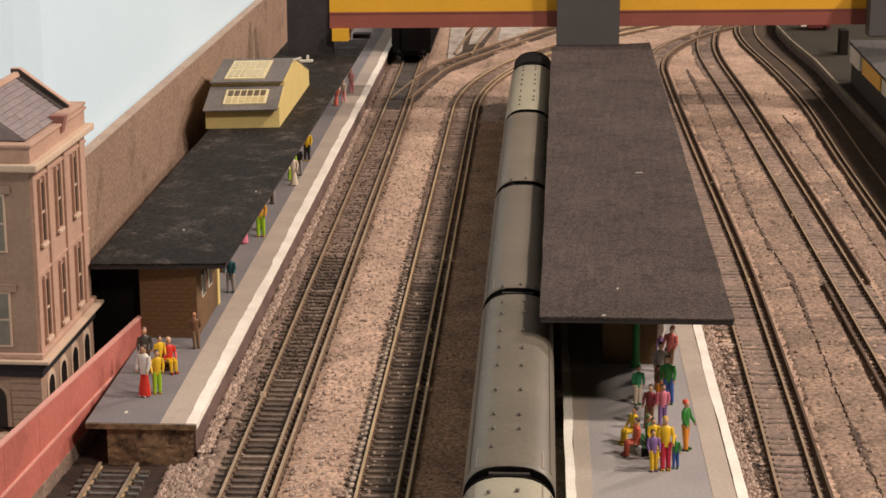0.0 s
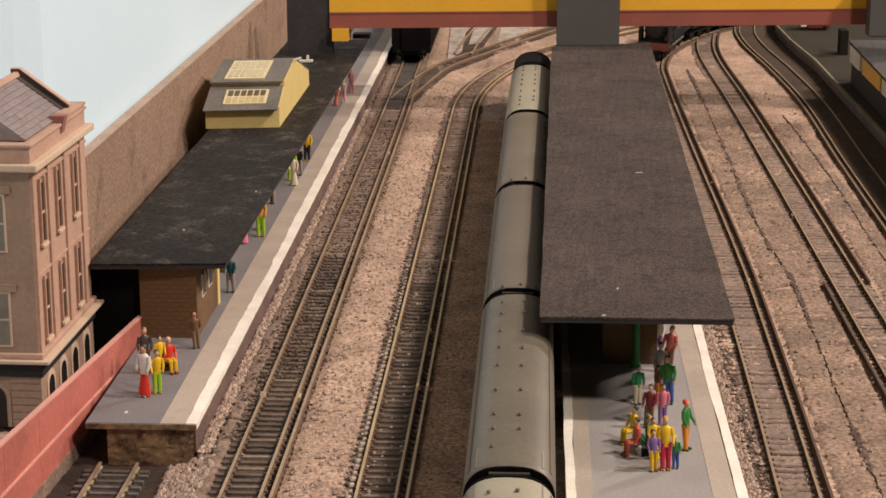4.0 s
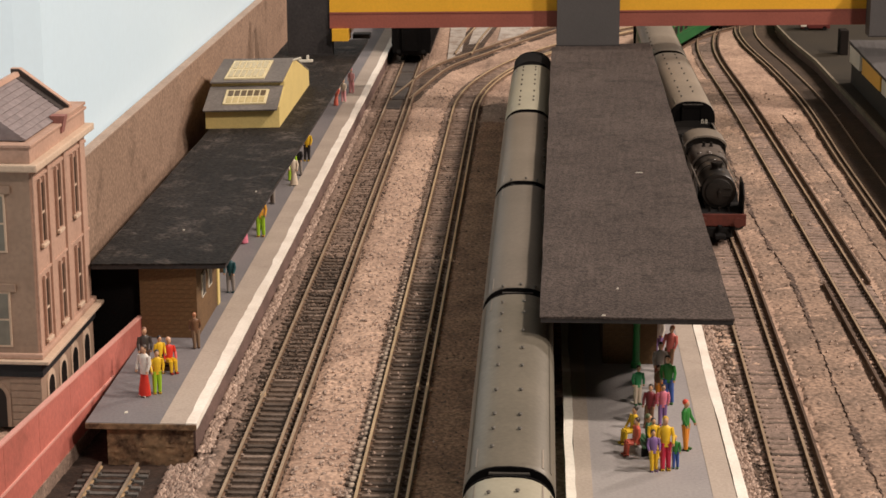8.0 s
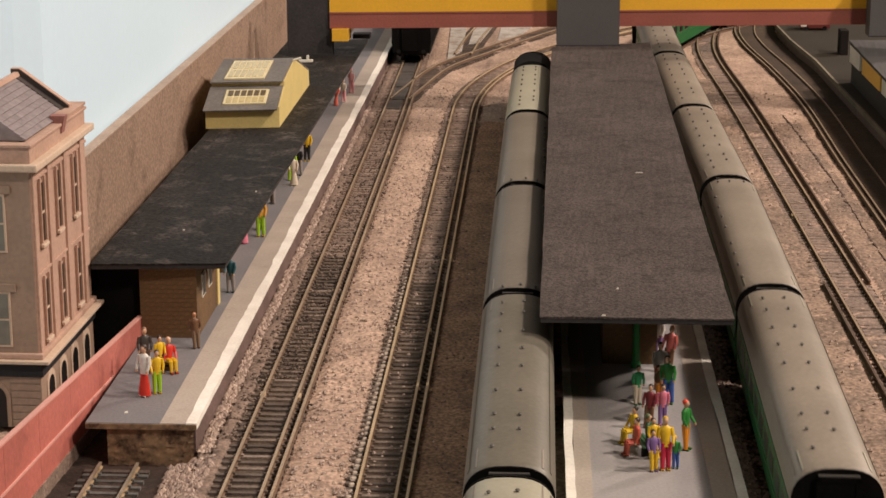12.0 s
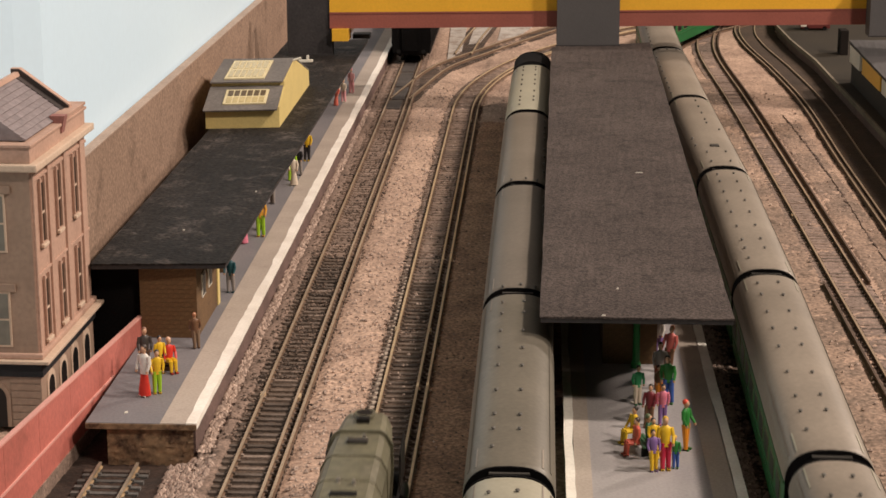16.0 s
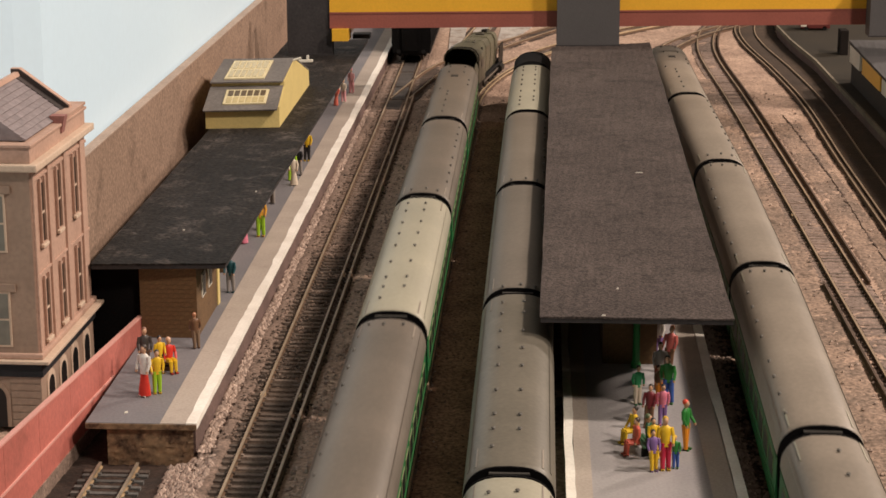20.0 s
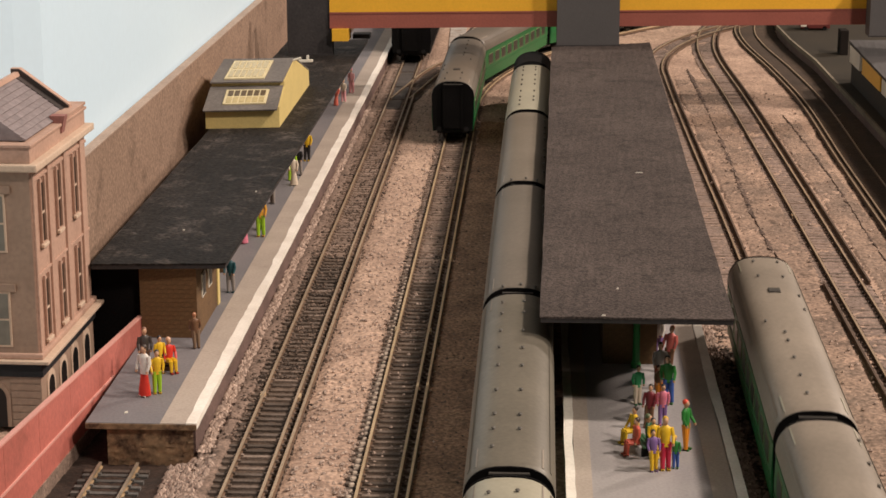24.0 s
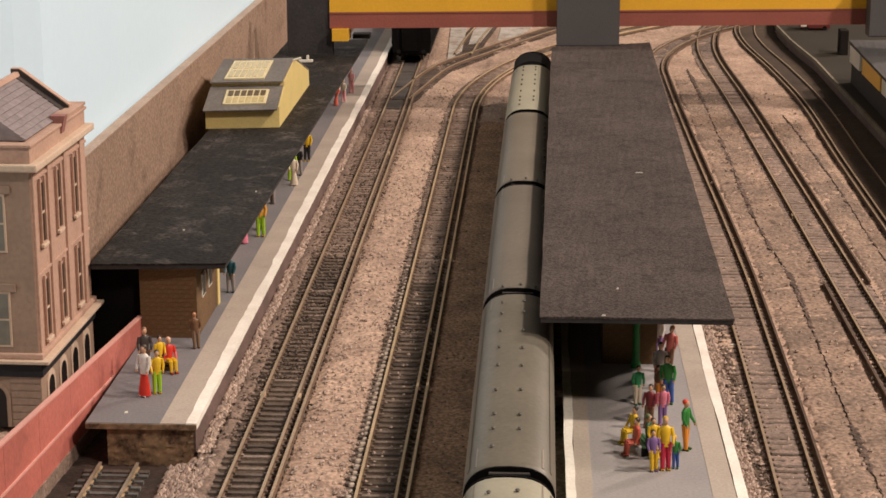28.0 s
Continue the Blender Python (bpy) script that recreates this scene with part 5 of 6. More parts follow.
# the train that comes towards the viewer
D_PITCH = (258, 257, 254, 266, 256, 266, 254, 262, 256, 256)
D_KIND = ("pair", "side", "pair", "pair", "pair", "hatch", "side", "side", "side_back", "hatch_back")
d_loco = black_loco()
d_tender = black_tender()
d_coaches = []
for k, (pitch, kind) in enumerate(zip(D_PITCH, D_KIND)):
    if "hatch" in kind:
        words, hatch_y = "green brake coach with a grey roof and a dark roof hatch", -65 if kind == "hatch" else 55
    else:
        words, hatch_y = G_L % "weathered grey", None
    d_coaches.append(coach(pitch - 10, words, ROOF_BRIGHT, kind, hatch_y, 21 + k))

# the train that leaves
B_P, B_L = 254.0, 242.0
b_loco = green_loco()
b_tender = green_tender()
b_hatch = coach(B_L, "green brake coach with a grey roof and a dark roof hatch", ROOF_DUSK, "hatch_back", 57, 31)
b_side = coach(B_L, G_L % "weathered grey", ROOF_DUSK, "side_back", None, 32)
b_pale = coach(B_L, G_L % "pale cream", ROOF_PALE, "pair", None, 33)
b_side2 = coach(B_L, G_L % "weathered grey", ROOF_DUSK, "side", None, 35)
b_end = coach(B_L, "green end coach with a grey roof and a black end", ROOF_DUSK, "hatch", -63, 34)
b_coaches = [b_hatch, b_side, b_pale, b_side2, b_end]

# ---- painted figurines: one mesh each ----
SKIN = (0.55, 0.32, 0.20)
HAIR = (0.02, 0.014, 0.01)


def paint(c):
    return mat("paint_%d_%d_%d" % tuple(int(v * 255) for v in c), c, 0.45, 0.06, 400, 80, 0.03)


def figurine(x, y, z, face, top, low, words, h=24.0, hair=HAIR, skirt=False, sit=False, seed=0):
    rng = random.Random(seed * 7 + int(x * 3 + y))
    k = h / 24.0
    bm = BM()
    hip = 11.5 if not sit else 6.0
    if skirt:
        loft(bm, [[(r * math.cos(a), r * 0.75 * math.sin(a), zz) for a in np.linspace(0, 2 * math.pi, 13)[:-1]] for r, zz in ((3.0, 0.8), (2.7, 4), (1.9, 9), (1.8, 12))], idx=1)
    elif sit:
        for s in (-1, 1):
            tube(bm, (s * 1.2, 0, 6.2), (s * 1.3, 5.2, 6.4), 1.35, 1.15, 8, 1)
            tube(bm, (s * 1.3, 5.0, 6.6), (s * 1.3, 5.4, 0.8), 1.1, 0.8, 8, 1)
    else:
        sp = rng.uniform(0.3, 1.1)
        for s in (-1, 1):
            tube(bm, (s * 1.35, s * sp, 0.7), (s * 1.15, 0, 12), 0.95, 1.5, 8, 1)
    for s in (-1, 1):
        fy = 5.4 if sit else 0.3
        box(bm, s * 1.35 - 0.7, s * 1.35 + 0.7, fy - 0.9, fy + 1.9, 0, 0.9, 0.2, 3)
    rings = [[(rx * math.cos(a), ry * math.sin(a), hip + dz) for a in np.linspace(0, 2 * math.pi, 13)[:-1]] for rx, ry, dz in ((2.1, 1.5, -1.0), (2.0, 1.4, 1.5), (2.5, 1.6, 5.5), (2.4, 1.4, 7.2), (1.0, 0.9, 8.2))]
    loft(bm, rings, idx=0)
    top_z = hip + 8.2
    for s in (-1, 1):
        bend_y = rng.uniform(-0.6, 2.4)
        tube(bm, (s * 2.5, 0, top_z - 1.1), (s * 3.3, bend_y * 0.3, top_z - 4.6), 0.95, 0.8, 7, 0)
        tube(bm, (s * 3.3, bend_y * 0.3, top_z - 4.4), (s * 2.9, bend_y + 0.8, top_z - 7.4), 0.8, 0.6, 7, 0)
        ball(bm, (s * 2.9, bend_y + 0.9, top_z - 7.9), 0.65, 0.65, 0.8, 6, 4, 2)
    tube(bm, (0, 0, top_z - 0.4), (0, 0, top_z + 0.9), 0.75, 0.75, 7, 2)
    ball(bm, (0, 0.25, top_z + 2.0), 1.2, 1.4, 1.7, 10, 7, 2)
    ball(bm, (0, -0.2, top_z + 2.6), 1.35, 1.5, 1.45, 10, 6, 4)
    lean, turn = rng.uniform(-0.07, 0.07), rng.uniform(-0.10, 0.06)
    for v in bm.verts:
        v.co *= k
        if v.co.z > 4:
            v.co.x += lean * (v.co.z - 4)
            v.co.y += turn * (v.co.z - 4)
    ob = part("figurine", bm, [paint(top), paint(low), paint(SKIN), paint((0.03, 0.02, 0.015)), paint(hair)], None, smooth=True)
    ob.matrix_basis = pose(x * 0.001, y * 0.001, z * 0.001, 0, 0, face)
    return tagged(ob, "small painted figurine, " + words, "figurine", "platform figurines")


RED, YEL, GRN, LIME, BLU, PNK = (0.62, 0.035, 0.02), (0.75, 0.47, 0.02), (0.03, 0.20, 0.035), (0.33, 0.58, 0.02), (0.04, 0.10, 0.36), (0.68, 0.20, 0.28)
ORG, PUR, TEAL, WHT, BRN, GRY, BLK, CRM = (0.72, 0.26, 0.02), (0.23, 0.13, 0.33), (0.012, 0.07, 0.085), (0.72, 0.68, 0.62), (0.16, 0.08, 0.04), (0.28, 0.25, 0.23), (0.015, 0.014, 0.016), (0.66, 0.56, 0.44)
P = 10.0


def crowd():
    # the narrow platform
    figurine(-186, 864, P, 150, WHT, RED, "white shirt and flared red trousers on the platform", 26.5, (0.05, 0.03, 0.02), skirt=True)
    figurine(-181, 869, P, 200, YEL, LIME, "yellow top and lime trousers on the platform", 22.5)
    figurine(-181.5, 903, P + 0.2, 215, RED, YEL, "red top and yellow trousers, sitting on a suitcase", 23, (0.75, 0.45, 0.3), sit=True)
    figurine(-193, 899, P, 200, (0.05, 0.04, 0.035), BRN, "brown cap and dark jacket beside the hoarding", 24, (0.25, 0.12, 0.07))
    figurine(-185.5, 899, P, 220, YEL, BLK, "yellow jacket and black trousers, bending to a seat", 20, BLK)
    figurine(-174.5, 941, P, 20, BRN, (0.20, 0.13, 0.08), "brown clothes beside the brick building", 20, (0.45, 0.2, 0.1))
    figurine(-173.5, 1048, P, 170, TEAL, GRY, "dark teal coat and grey trousers", 23)
    figurine(-175, 1179, P, 180, (0.75, 0.38, 0.05), LIME, "orange coat and lime trousers", 28, (0.65, 0.3, 0.05))
    figurine(-178.5, 1196, P, 90, WHT, BLK, "white top and long black skirt", 22, skirt=True)
    figurine(-182.5, 1160, P, 60, PNK, PNK, "pink dress near the canopy edge", 21, (0.6, 0.25, 0.3), skirt=True)
    figurine(-172.5, 1328, P, 180, CRM, CRM, "cream dress", 23, CRM, skirt=True)
    figurine(-177, 1345, P, 200, LIME, LIME, "pale green clothes", 23, CRM)
    figurine(-173, 1362, P, 160, BLK, GRY, "black coat and grey trousers", 23)
    figurine(-180, 1270, P, 120, BLK, GRY, "dark coat under the canopy edge", 22, WHT)
    figurine(-173.5, 1413, P, 170, YEL, BLK, "yellow jacket and black trousers", 25, (0.7, 0.5, 0.15))
    figurine(-176, 1648, P, 150, (0.72, 0.17, 0.12), (0.72, 0.17, 0.12), "red dress near the footbridge", 19, PNK, skirt=True)
    figurine(-171, 1665, P, 150, CRM, (0.75, 0.36, 0.38), "cream top and pink trousers near the footbridge", 21, CRM)
    figurine(-168.5, 1712, P, 150, (0.72, 0.36, 0.36), (0.70, 0.30, 0.32), "pink clothes beyond the canopy", 23, PNK)
    # the island
    figurine(51.5, 777, P, 190, PUR, YEL, "purple top and yellow trousers", 19, HAIR)
    figurine(56.5, 779, P, 185, YEL, (0.50, 0.02, 0.06), "yellow coat and crimson trousers", 24, (0.6, 0.35, 0.03))
    figurine(61, 781, P, 175, GRN, BLU, "child figure, green top and blue trousers", 15, YEL)
    figurine(67, 804, P, 240, GRN, ORG, "green jacket, orange trousers and red cap", 24, (0.70, 0.07, 0.03))
    figurine(63.5, 866, P, 170, GRN, BLU, "green jacket and blue trousers", 24)
    figurine(59, 870, P, 215, BRN, ORG, "brown coat, bending beside a bag", 18)
    figurine(60, 888, P, 190, GRY, (0.26, 0.06, 0.03), "grey coat and rust trousers", 24)
    figurine(66, 915, P, 150, (0.5, 0.12, 0.1), BRN, "red top and white trousers under the canopy", 24, (0.5, 0.2, 0.12))
    figurine(63, 940, P, 150, WHT, PUR, "white top under the canopy", 23)
    figurine(58.5, 836, P, 185, PNK, PUR, "pink top and purple trousers", 20)
    figurine(48.5, 864, P, 200, (0.02, 0.26, 0.09), CRM, "green top and cream trousers beside the green post", 20)
    figurine(52, 832, P, 160, (0.18, 0.02, 0.03), BRN, "dark red coat", 21)
    figurine(52.5, 792, P, 200, YEL, YEL, "yellow dress", 19, HAIR, skirt=True)
    figurine(44.0, 812, P + 0.2, 120, YEL, YEL, "yellow clothes, sitting on the bench", 22, sit=True)
    figurine(45, 797, P + 0.2, 110, (0.60, 0.11, 0.07), (0.60, 0.11, 0.07), "salmon red clothes, sitting on the bench", 22, (0.05, 0.03, 0.02), sit=True)
    figurine(50.5, 799, P + 0.2, 250, (0.02, 0.085, 0.035), (0.02, 0.085, 0.035), "dark green clothes, sitting on the bench", 24, (0.10, 0.13, 0.06), sit=True)


crowd()


def benches():
    for x, y, rz in ((47.5, 802, 100),):
        t = thing("bench", (x, y, P), "small dark platform bench under the sitting figurines", "bench", "platform benches", rz=rz)
        for i in range(3):
            bm = BM()
            box(bm, -9, 9, -3 + i * 1.6, -1.8 + i * 1.6, 4.0, 4.7, 0.1)
            part("slat", bm, mat("bench_green", (0.03, 0.10, 0.04), 0.6, 0.1), t)
        for sx in (-7.5, 7.5):
            bm = BM()
            box(bm, sx - 0.6, sx + 0.6, -3, 1.8, 0, 4.0, 0.1)
            part("leg", bm, BLACK, t)


benches()


def suitcase():
    t = thing("suitcase", (-182.5, 905, P), "dark brown suitcase under a sitting figurine", "suitcase")
    bm = BM()
    box(bm, -3.2, 3.2, -2.2, 2.2, 0, 4.6, 0.5)
    part("body", bm, paint(BRN), t)
    bm = BM()
    box(bm, -1.2, 1.2, -2.8, -2.2, 2.6, 3.2, 0.15)
    part("handle", bm, BLACK, t)


suitcase()


def litter():
    for x, y, z, w, d in ((107, 1000, -2.2, 3.6, 1.8), (46, 866, P, 2.0, 1.2), (-190, 840, P, 1.4, 2.4), (-195, 1024, 52, 1.0, 1.0), (-169, 1122, 52, 0.9, 1.2), (31, 841, 60, 1.8, 1.0), (39, 887, 60, 1.0, 1.4), (62, 1150, 60, 4.5, 0.8)):
        t = thing("paper_scrap", (x, y, z), "tiny white scrap of card", "litter", "paper scraps")
        bm = BM()
        prism_z(bm, ((-w / 2, -d / 2), (w / 2, -d / 3), (w / 2.4, d / 2), (-w / 3, d / 2.4)), 0, 0.5)
        part("scrap", bm, WHITE, t)


litter()


def red_van():
    t = thing("parcel_van", (306, 2150, 10), "dark red parcel van body on the far platform", "van")
    bm = BM()
    box(bm, -16, 16, -9, 9, 2, 17, 0.8)
    part("body", bm, mat("van_maroon", (0.13, 0.022, 0.018), 0.5, 0.1), t)
    bm = BM()
    box(bm, -16.4, -10, -9.6, -9, 4, 12, 0.2)
    part("panel", bm, WHITE, t)
    for x in (-10, 10):
        for y in (-8, 8):
            bm = BM()
            tube(bm, (x, y - 1, 2.4), (x, y + 1, 2.4), 2.4, 2.4, 12)
            part("wheel", bm, BLACK, t)


red_van()

# ---- loose stones, then the tracks with their sleepers ----


def stones():
    rng = np.random.RandomState(11)
    n = 30000
    u = rng.rand(n)
    y = 735 + 1100 * u ** 1.6
    x = rng.uniform(-215, 300, n)
    keep = ~((x < -163) & (y < 830)) & ~((x > 12) & (x < 91)) & ~((x < -153) & (y > 822)) & ~((x > 228)) & ~((x > -30) & (x < 12))
    keep &= ~((x > 128) & (rng.rand(n) < 0.85))
    keep &= ~((x > -50) & (x < -20) & (rng.rand(n) < 0.7))
    keep &= ~((x > -147) & (x < -108))
    for c in (-126, -66.5, 116.5, 186):
        keep &= ~((abs(x - c) < 13) & (rng.rand(n) < 0.8))
    x, y = x[keep], y[keep]
    m = 2600
    x = np.concatenate([x, rng.uniform(-154.5, -149.5, m), rng.uniform(91, 97.5, 1400), rng.uniform(-166, -145, 700)])
    y = np.concatenate([y, 826 + 900 * rng.rand(m), 740 + 420 * rng.rand(1400), 745 + 75 * rng.rand(700)])
    n = len(x)
    r = rng.uniform(0.5, 1.4, n)
    r[x < -140] *= 1.6
    r[(x > 90) & (x < 103)] *= 1.3
    base = np.array([(1, 0, 0), (-1, 0, 0), (0, 1, 0), (0, -1, 0), (0, 0, 0.8), (0, 0, -0.8)], float)
    tri = np.array([(0, 2, 4), (2, 1, 4), (1, 3, 4), (3, 0, 4), (2, 0, 5), (1, 2, 5), (3, 1, 5), (0, 3, 5)])
    V = base[None] * rng.uniform(0.6, 1.3, (n, 6, 1)) * r[:, None, None]
    a = rng.uniform(0, 6.28, n)
    ca, sa = np.cos(a)[:, None], np.sin(a)[:, None]
    V = np.stack([V[..., 0] * ca - V[..., 1] * sa, V[..., 0] * sa + V[..., 1] * ca, V[..., 2]], -1)
    z0 = np.where((x < -150) & (y < 826), -10.4 + 7.0 * np.clip((x + 168) / 20, 0, 1), np.where(x < -150, -4.0, np.where(x < -140, -2.6 + 0.55 * np.minimum(0, x + 146), np.where((x > 90) & (x < 103), -2.0, np.where(x > 128, -1.9, -2.7)))))
    V += np.stack([x, y, z0 + rng.uniform(-0.2, 0.4, n)], -1)[:, None, :]
    F = (tri[None] + 6 * np.arange(n)[:, None, None]).reshape(-1, 3)
    me = bpy.data.meshes.new("loose_ballast")
    me.from_pydata((V.reshape(-1, 3) * 0.001).tolist(), [], F.tolist())
    me.materials.append(STONES)
    tagged(new("loose_ballast", me), "loose pinkish and grey ballast stones beside the tracks", "ballast", kind="stuff")


stones()

trk_1 = track("track_1", LINE_A, "weathered model track beside the narrow platform", (-5200, 2560), (738, 2040), conductor=((13.4, -5200, 1760),), bed=(BED_DARK, -18, 15.5, 700, 1180, -3.5))
trk_2 = track("track_2", LINE_B, "model track with bright rails and a conductor rail", (-5200, 4500), (738, 2040), conductor=((13.6, -5200, 4400),), bed=(BED_DARK, -15.5, 17, 700, 1120, -3.4))
trk_3 = track("track_3", LINE_C, "model track under the parked train", (-2000, 1900), None)
trk_4 = track("track_4", LINE_D, "ballasted model track beside the island platform", (-5200, 5600), (738, 2040), conductor=((13.6, -5200, 5500),), bed=(BED_DUST, -14, 15.5, 700, 2150, -2.5, 0.16))
trk_5 = track("track_5", LINE_E, "weathered model track with a broken conductor rail", (-5200, 2700), (738, 2060), conductor=((13.8, 1126, 2600), (-14.0, -5200, 1124)), bed=(BED_DUST, -15.5, 16, 700, 2300, -2.55, 0.16))
trk_6 = track("track_6", LINE_F, "dark model track beside the far platform", (-5200, 2600), None, conductor=((-13.6, -5200, 2500),), bed=(BED_FAR_DARK, -15.5, 33, 800, 2330, -1.7, 0.2))
trk_7 = track("track_7", LINE_X, "crossover track curving away under the footbridge", (1745, 2380), None)
trk_8 = track("track_8", LINE_Y, "plain track beyond the footbridge", (2020, 2330), None)
trk_9 = track("track_9", LINE_S, "short siding against the platform end", (310, 821), (738, 816), z=-7.2, bed=(YARD_OIL, -14, 14, 700, 818, -3.1), piece=PALE_SLEEPER_ME)
RUST_HEAD = mat("conductor_rust", (0.095, 0.058, 0.038), 0.75, 0.2, 600, 40, 0.2)
DULL_HEAD = mat("rail_head_dull", (0.45, 0.335, 0.23), 0.38, 0.15, 700, 30, 0.1, metal=0.25)
for tr in (trk_1, trk_4, trk_5, trk_6, trk_7):
    for ob in tr.children:
        if ob.name.startswith(("rail", "conductor")) and len(ob.data.materials) > 1:
            ob.data.materials[1] = RUST_HEAD if ob.name.startswith("conductor") and tr in (trk_4, trk_5) else DULL_HEAD
for ob in trk_9.children:
    if ob.name.startswith("rail"):
        ob.data.materials[0], ob.data.materials[1] = DIRT, mat("dull_rail", (0.40, 0.33, 0.25), 0.4, 0.15, 500, 60, 0.1, metal=0.4)
strip(trk_1, LINE_A, BED_MID, -22.5, -14.5, 740, 2200, -2.3, 0.3)
strip(trk_1, LINE_A, BED_MID, -29, -21.5, 822, 2200, -4.6, 0.35)
strip(trk_3, LINE_C, BED_EARTH, -44, -13, 700, 1640, -1.7, 0.3)
strip(trk_1, LINE_A, BED_MID, -18, 15.5, 1178, 2200, -2.75)
strip(trk_2, LINE_B, BED_MID, -15.5, 17, 1118, 2150, -2.75)
joints(trk_2, LINE_B, ((9, 1015), (-9, 1018), (9, 1640), (-9, 1642)))
joints(trk_1, LINE_A, ((9, 900), (-9, 902), (9, 1500)))
joints(trk_4, LINE_D, ((9, 1130), (9, 1730)))
joints(trk_5, LINE_E, ((9, 1650), (-9, 1300)))
strip(trk_4, LINE_D, BED_DARK, -19.5, -12.0, 700, 1500, -2.5, 0.55)


strip(trk_4, LINE_D, BED_TAN, 16.5, 55, 700, 1880, -2.25, 0.32)
strip(trk_5, LINE_E, BED_TAN, 17, 44, 700, 1650, -2.25, 0.32)


BED_SEAM = mat("seam_dark", (0.065, 0.042, 0.032), 0.95, 0.5, 420, 90, 1.0, tint=(0.14, 0.094, 0.072))


def bed_joint(ctrl, seed, half):
    """A brown ragged seam where two ballast beds meet."""
    line = spline(ctrl, 4.0)
    rng = random.Random(seed)
    bm = BM()
    rows, lean, gap = [], 0.0, 1.0
    for s in np.arange(line.s[0] + 1, line.s[-1] - 2, 1.7):
        p = line.at(s)
        lean = 0.8 * lean + rng.uniform(-0.35, 0.35)
        fade = min(1.0, 0.2 + (s - line.s[0]) / 60, 0.2 + (line.s[-1] - s) / 60)
        if rng.random() < 0.12:
            gap = rng.choice((0.12, 0.3, 1.0, 1.0, 0.8))
        fade *= gap
        a, b = half * fade * rng.uniform(0.35, 1.2), half * fade * rng.uniform(0.35, 1.2)
        rows.append([bm.verts.new((p[0] + lean + o, p[1], z)) for o, z in ((-a, -2.9), (-a * 0.5, -1.75 + rng.uniform(-0.3, 0.3)), (0, -1.8 + rng.uniform(-0.4, 0.4)), (b * 0.5, -1.75 + rng.uniform(-0.3, 0.3)), (b, -2.9))])
    for q, w in zip(rows, rows[1:]):
        for i in range(4):
            bm.faces.new((q[i], q[i + 1], w[i + 1], w[i]))
    tagged(part("ballast_seam", bm, BED_SEAM), "brown ragged seam between two ballast beds", "ballast seam", kind="stuff")


bed_joint([(150, 1940), (151.5, 1752), (151, 1595), (150, 1399), (150, 1250), (155, 1133), (153, 1000), (151, 887), (150, 780)][::-1], 4, 3.2)
bed_joint([(220, 1180), (220, 1290), (221, 1400), (220, 1512), (216, 1690)], 5, 1.8)


def pale_path():
    m = mat("pale_concrete", (0.50, 0.45, 0.40), 0.9, 0.15, 400, 40, 0.3, blotch=(60, (0.30, 0.235, 0.19), 0.5, 0.62))
    for quad in (((-95, 1984), (-82.5, 2050), (-84, 2240), (-103, 2240)), ((-77, 2100), (-65, 2112), (-54, 2240), (-75, 2240)), ((-46, 2128), (-22, 2170), (-8, 2240), (-44, 2240))):
        bm = BM()
        prism_z(bm, quad, -3.2, -1.9)
        tagged(part("path", bm, m), "pale concrete path beyond the footbridge", "path", kind="structure")


pale_path()


def crossing_plates():
    """Dark infill boards between the rails where the crossover leaves."""
    m = mat("crossing_board", (0.075, 0.062, 0.054), 0.85, 0.25, 500, 60, 0.4, tint=(0.045, 0.036, 0.031))
    for y0, y1, x0, x1 in ((1700, 1742, -137.5, -124), (1748, 1812, -137, -123), (1818, 1900, -138, -124), (1906, 2020, -138.5, -124.5)):
        bm = BM()
        box(bm, x0 + 0.6, x1 - 0.4, y0, y1, -3.0, -1.5, 0.25)
        part("infill_board", bm, m, trk_1)


crossing_plates()


def pale_heaps():
    """Small pale heaps of ballast at the sleeper ends."""
    rng = random.Random(21)
    bm = BM()
    y = 742.0
    while y < 1130:
        k = rng.uniform(0.7, 1.1) * (1.0 if y < 1000 else 0.75)
        ball(bm, (-79.0 + rng.uniform(-0.3, 0.3), y, -2.6), 1.9 * k, 2.1 * k, 1.3 * k, 6, 4)
        y += 7.3
    tagged(part("ballast_heaps", bm, mat("pale_ballast", (0.52, 0.42, 0.33), 0.9, 0.2, 500, 60, 0.4), trk_2), kind="stuff")


pale_heaps()


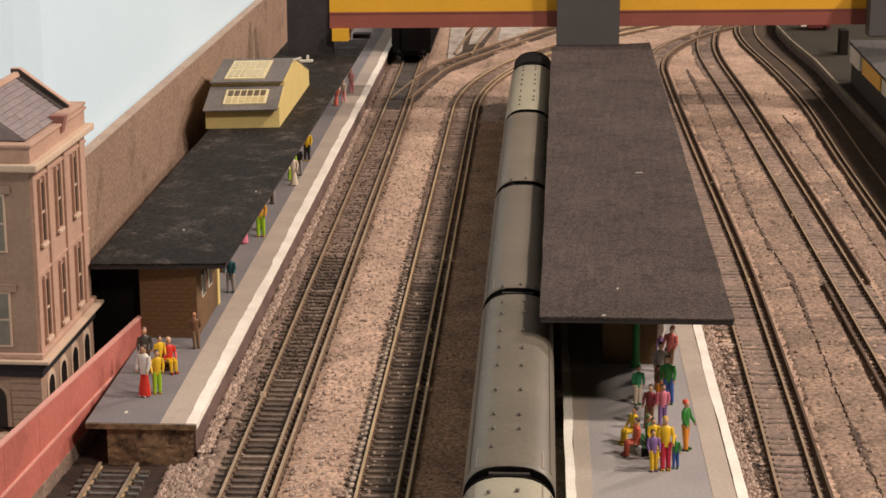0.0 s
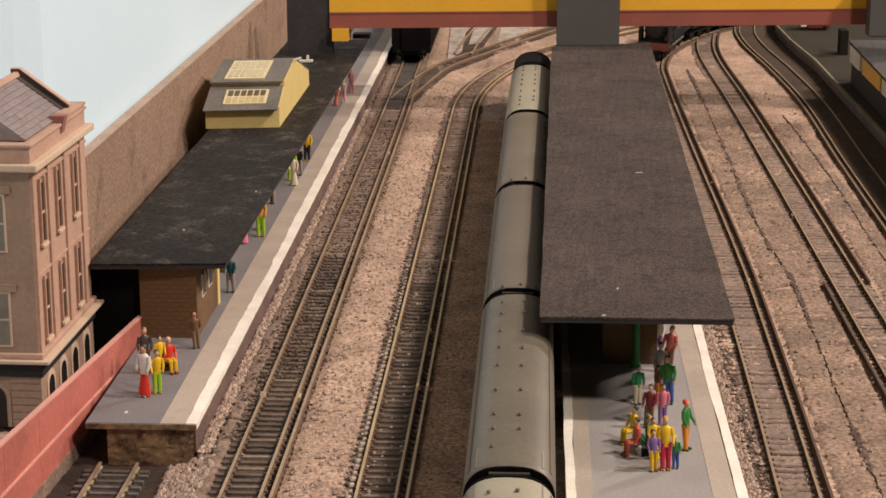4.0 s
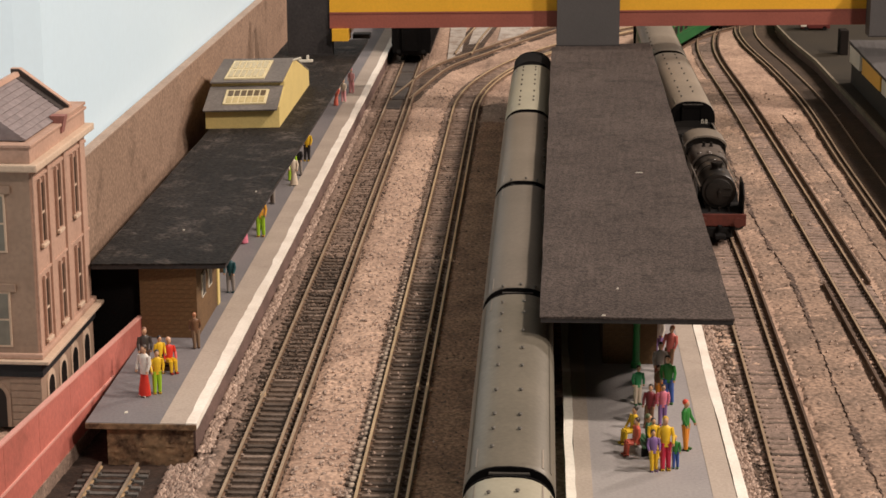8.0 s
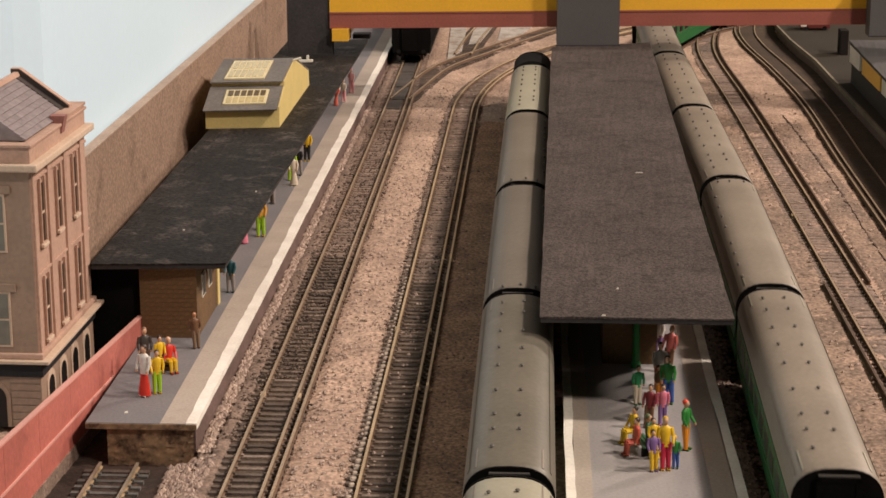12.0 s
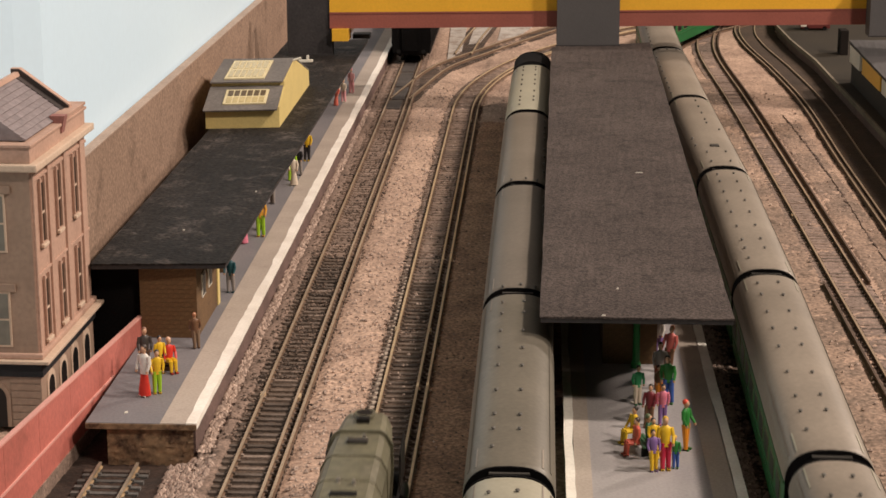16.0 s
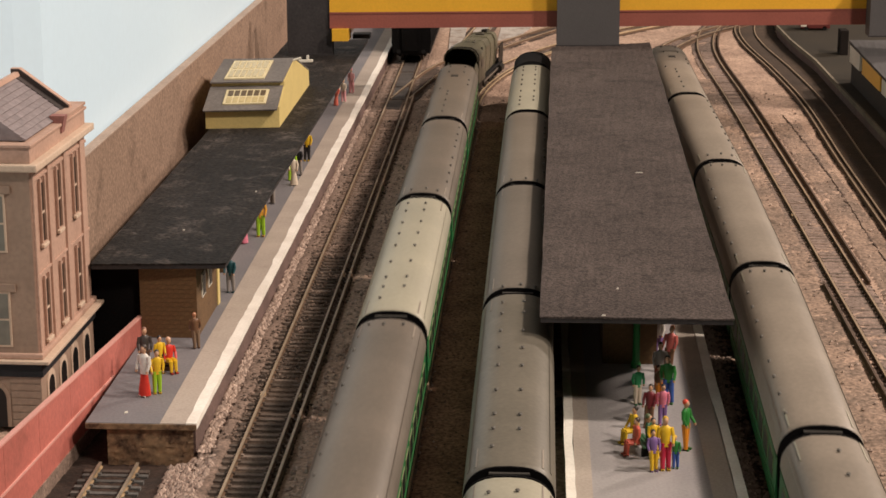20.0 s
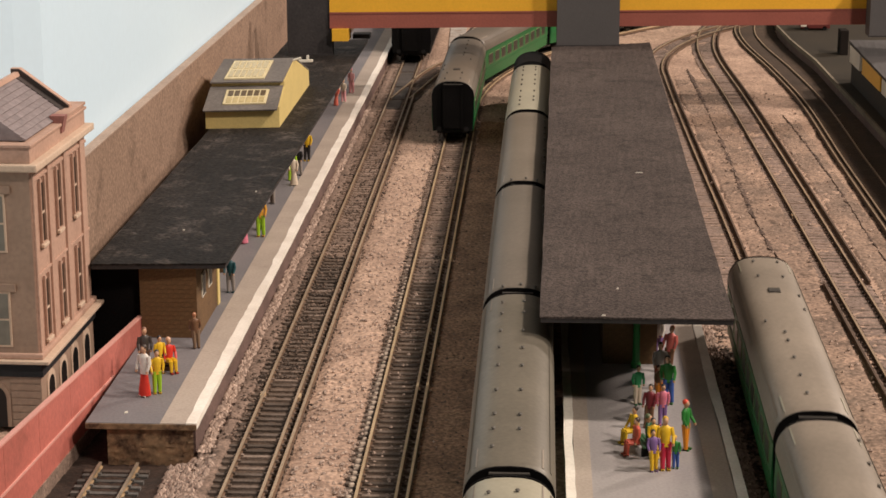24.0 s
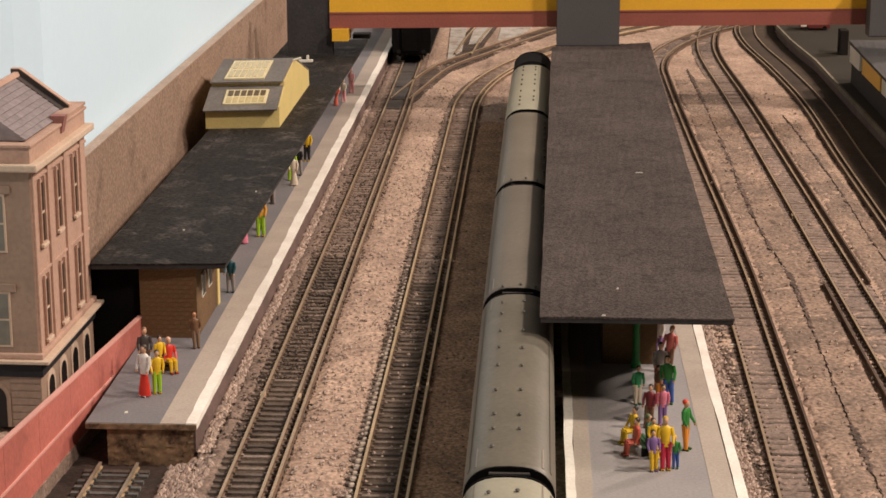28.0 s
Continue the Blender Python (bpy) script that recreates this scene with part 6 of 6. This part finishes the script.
def dark_clumps():
    """Dark and pale clumps of ballast strewn over the sleepers and beside the track."""
    rng = np.random.RandomState(31)
    bands = ((-146, -136.5, 840, 1700, 700), (-133, -118, 930, 1650, 1000), (-115, -109.5, 800, 1650, 350), (-84, -77, 1000, 1700, 200), (-74, -59, 1000, 1690, 300), (-50, -22, 740, 1600, 900), (94, 104, 740, 1100, 700))
    x = np.concatenate([rng.uniform(a, b, n) for a, b, c, d, n in bands])
    y = np.concatenate([c + (d - c) * rng.rand(n) ** 1.3 for a, b, c, d, n in bands])
    n = len(x)
    r = rng.uniform(0.45, 1.25, n)
    base = np.array([(1, 0, 0), (-1, 0, 0), (0, 1, 0), (0, -1, 0), (0, 0, 0.7), (0, 0, -0.7)], float)
    tri = np.array([(0, 2, 4), (2, 1, 4), (1, 3, 4), (3, 0, 4), (2, 0, 5), (1, 2, 5), (3, 1, 5), (0, 3, 5)])
    V = base[None] * rng.uniform(0.5, 1.4, (n, 6, 1)) * r[:, None, None] + np.stack([x, y, -2.1 + rng.uniform(-0.3, 0.3, n)], -1)[:, None, :]
    F = (tri[None] + 6 * np.arange(n)[:, None, None]).reshape(-1, 3)
    me = bpy.data.meshes.new("strewn_ballast")
    me.from_pydata((V.reshape(-1, 3) * 0.001).tolist(), [], F.tolist())
    me.materials.append(mat("strewn_stones", (0.15, 0.105, 0.08), 0.95, 0.2, 500, 60, 0.3, spread=0.75, island=True))
    tagged(new("strewn_ballast", me), "dark brown ballast clumps strewn over the sleepers", "ballast", kind="stuff")


dark_clumps()

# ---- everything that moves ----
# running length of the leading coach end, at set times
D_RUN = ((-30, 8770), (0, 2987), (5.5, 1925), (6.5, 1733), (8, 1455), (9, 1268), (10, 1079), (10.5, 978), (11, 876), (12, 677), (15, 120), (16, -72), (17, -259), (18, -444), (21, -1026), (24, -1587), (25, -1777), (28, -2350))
B_RUN = ((0, -3765), (14, -35), (16, 499), (17, 776), (18, 1050), (19, 1337), (20, 1627), (21, 1914), (24, 2796), (25, 3078), (28, 3936))


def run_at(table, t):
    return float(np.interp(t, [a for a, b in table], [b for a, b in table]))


def drive(ob, line, table, back, half, flip=False, ahead=1, side=0.0):
    """back: how far the vehicle's middle lies behind the leading coach end."""
    rows = []
    for i in range(57):
        t = i * 0.5
        s = run_at(table, t) - ahead * back
        rows.append((t, Matrix.Translation((side, 0, 0)) @ set_on(ob, line, s, half, flip)))
    walk(ob, rows)


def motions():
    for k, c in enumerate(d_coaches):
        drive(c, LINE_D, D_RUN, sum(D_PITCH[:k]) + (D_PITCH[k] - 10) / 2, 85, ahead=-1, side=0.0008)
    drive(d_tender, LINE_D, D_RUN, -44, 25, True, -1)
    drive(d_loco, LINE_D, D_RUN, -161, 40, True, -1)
    for k, c in enumerate(b_coaches):
        drive(c, LINE_B, B_RUN, B_P * k + B_L / 2, 85, side=-0.0013)
    drive(b_tender, LINE_B, B_RUN, -57, 25, side=-0.0018)
    drive(b_loco, LINE_B, B_RUN, -186, 40, side=-0.0018)


motions()
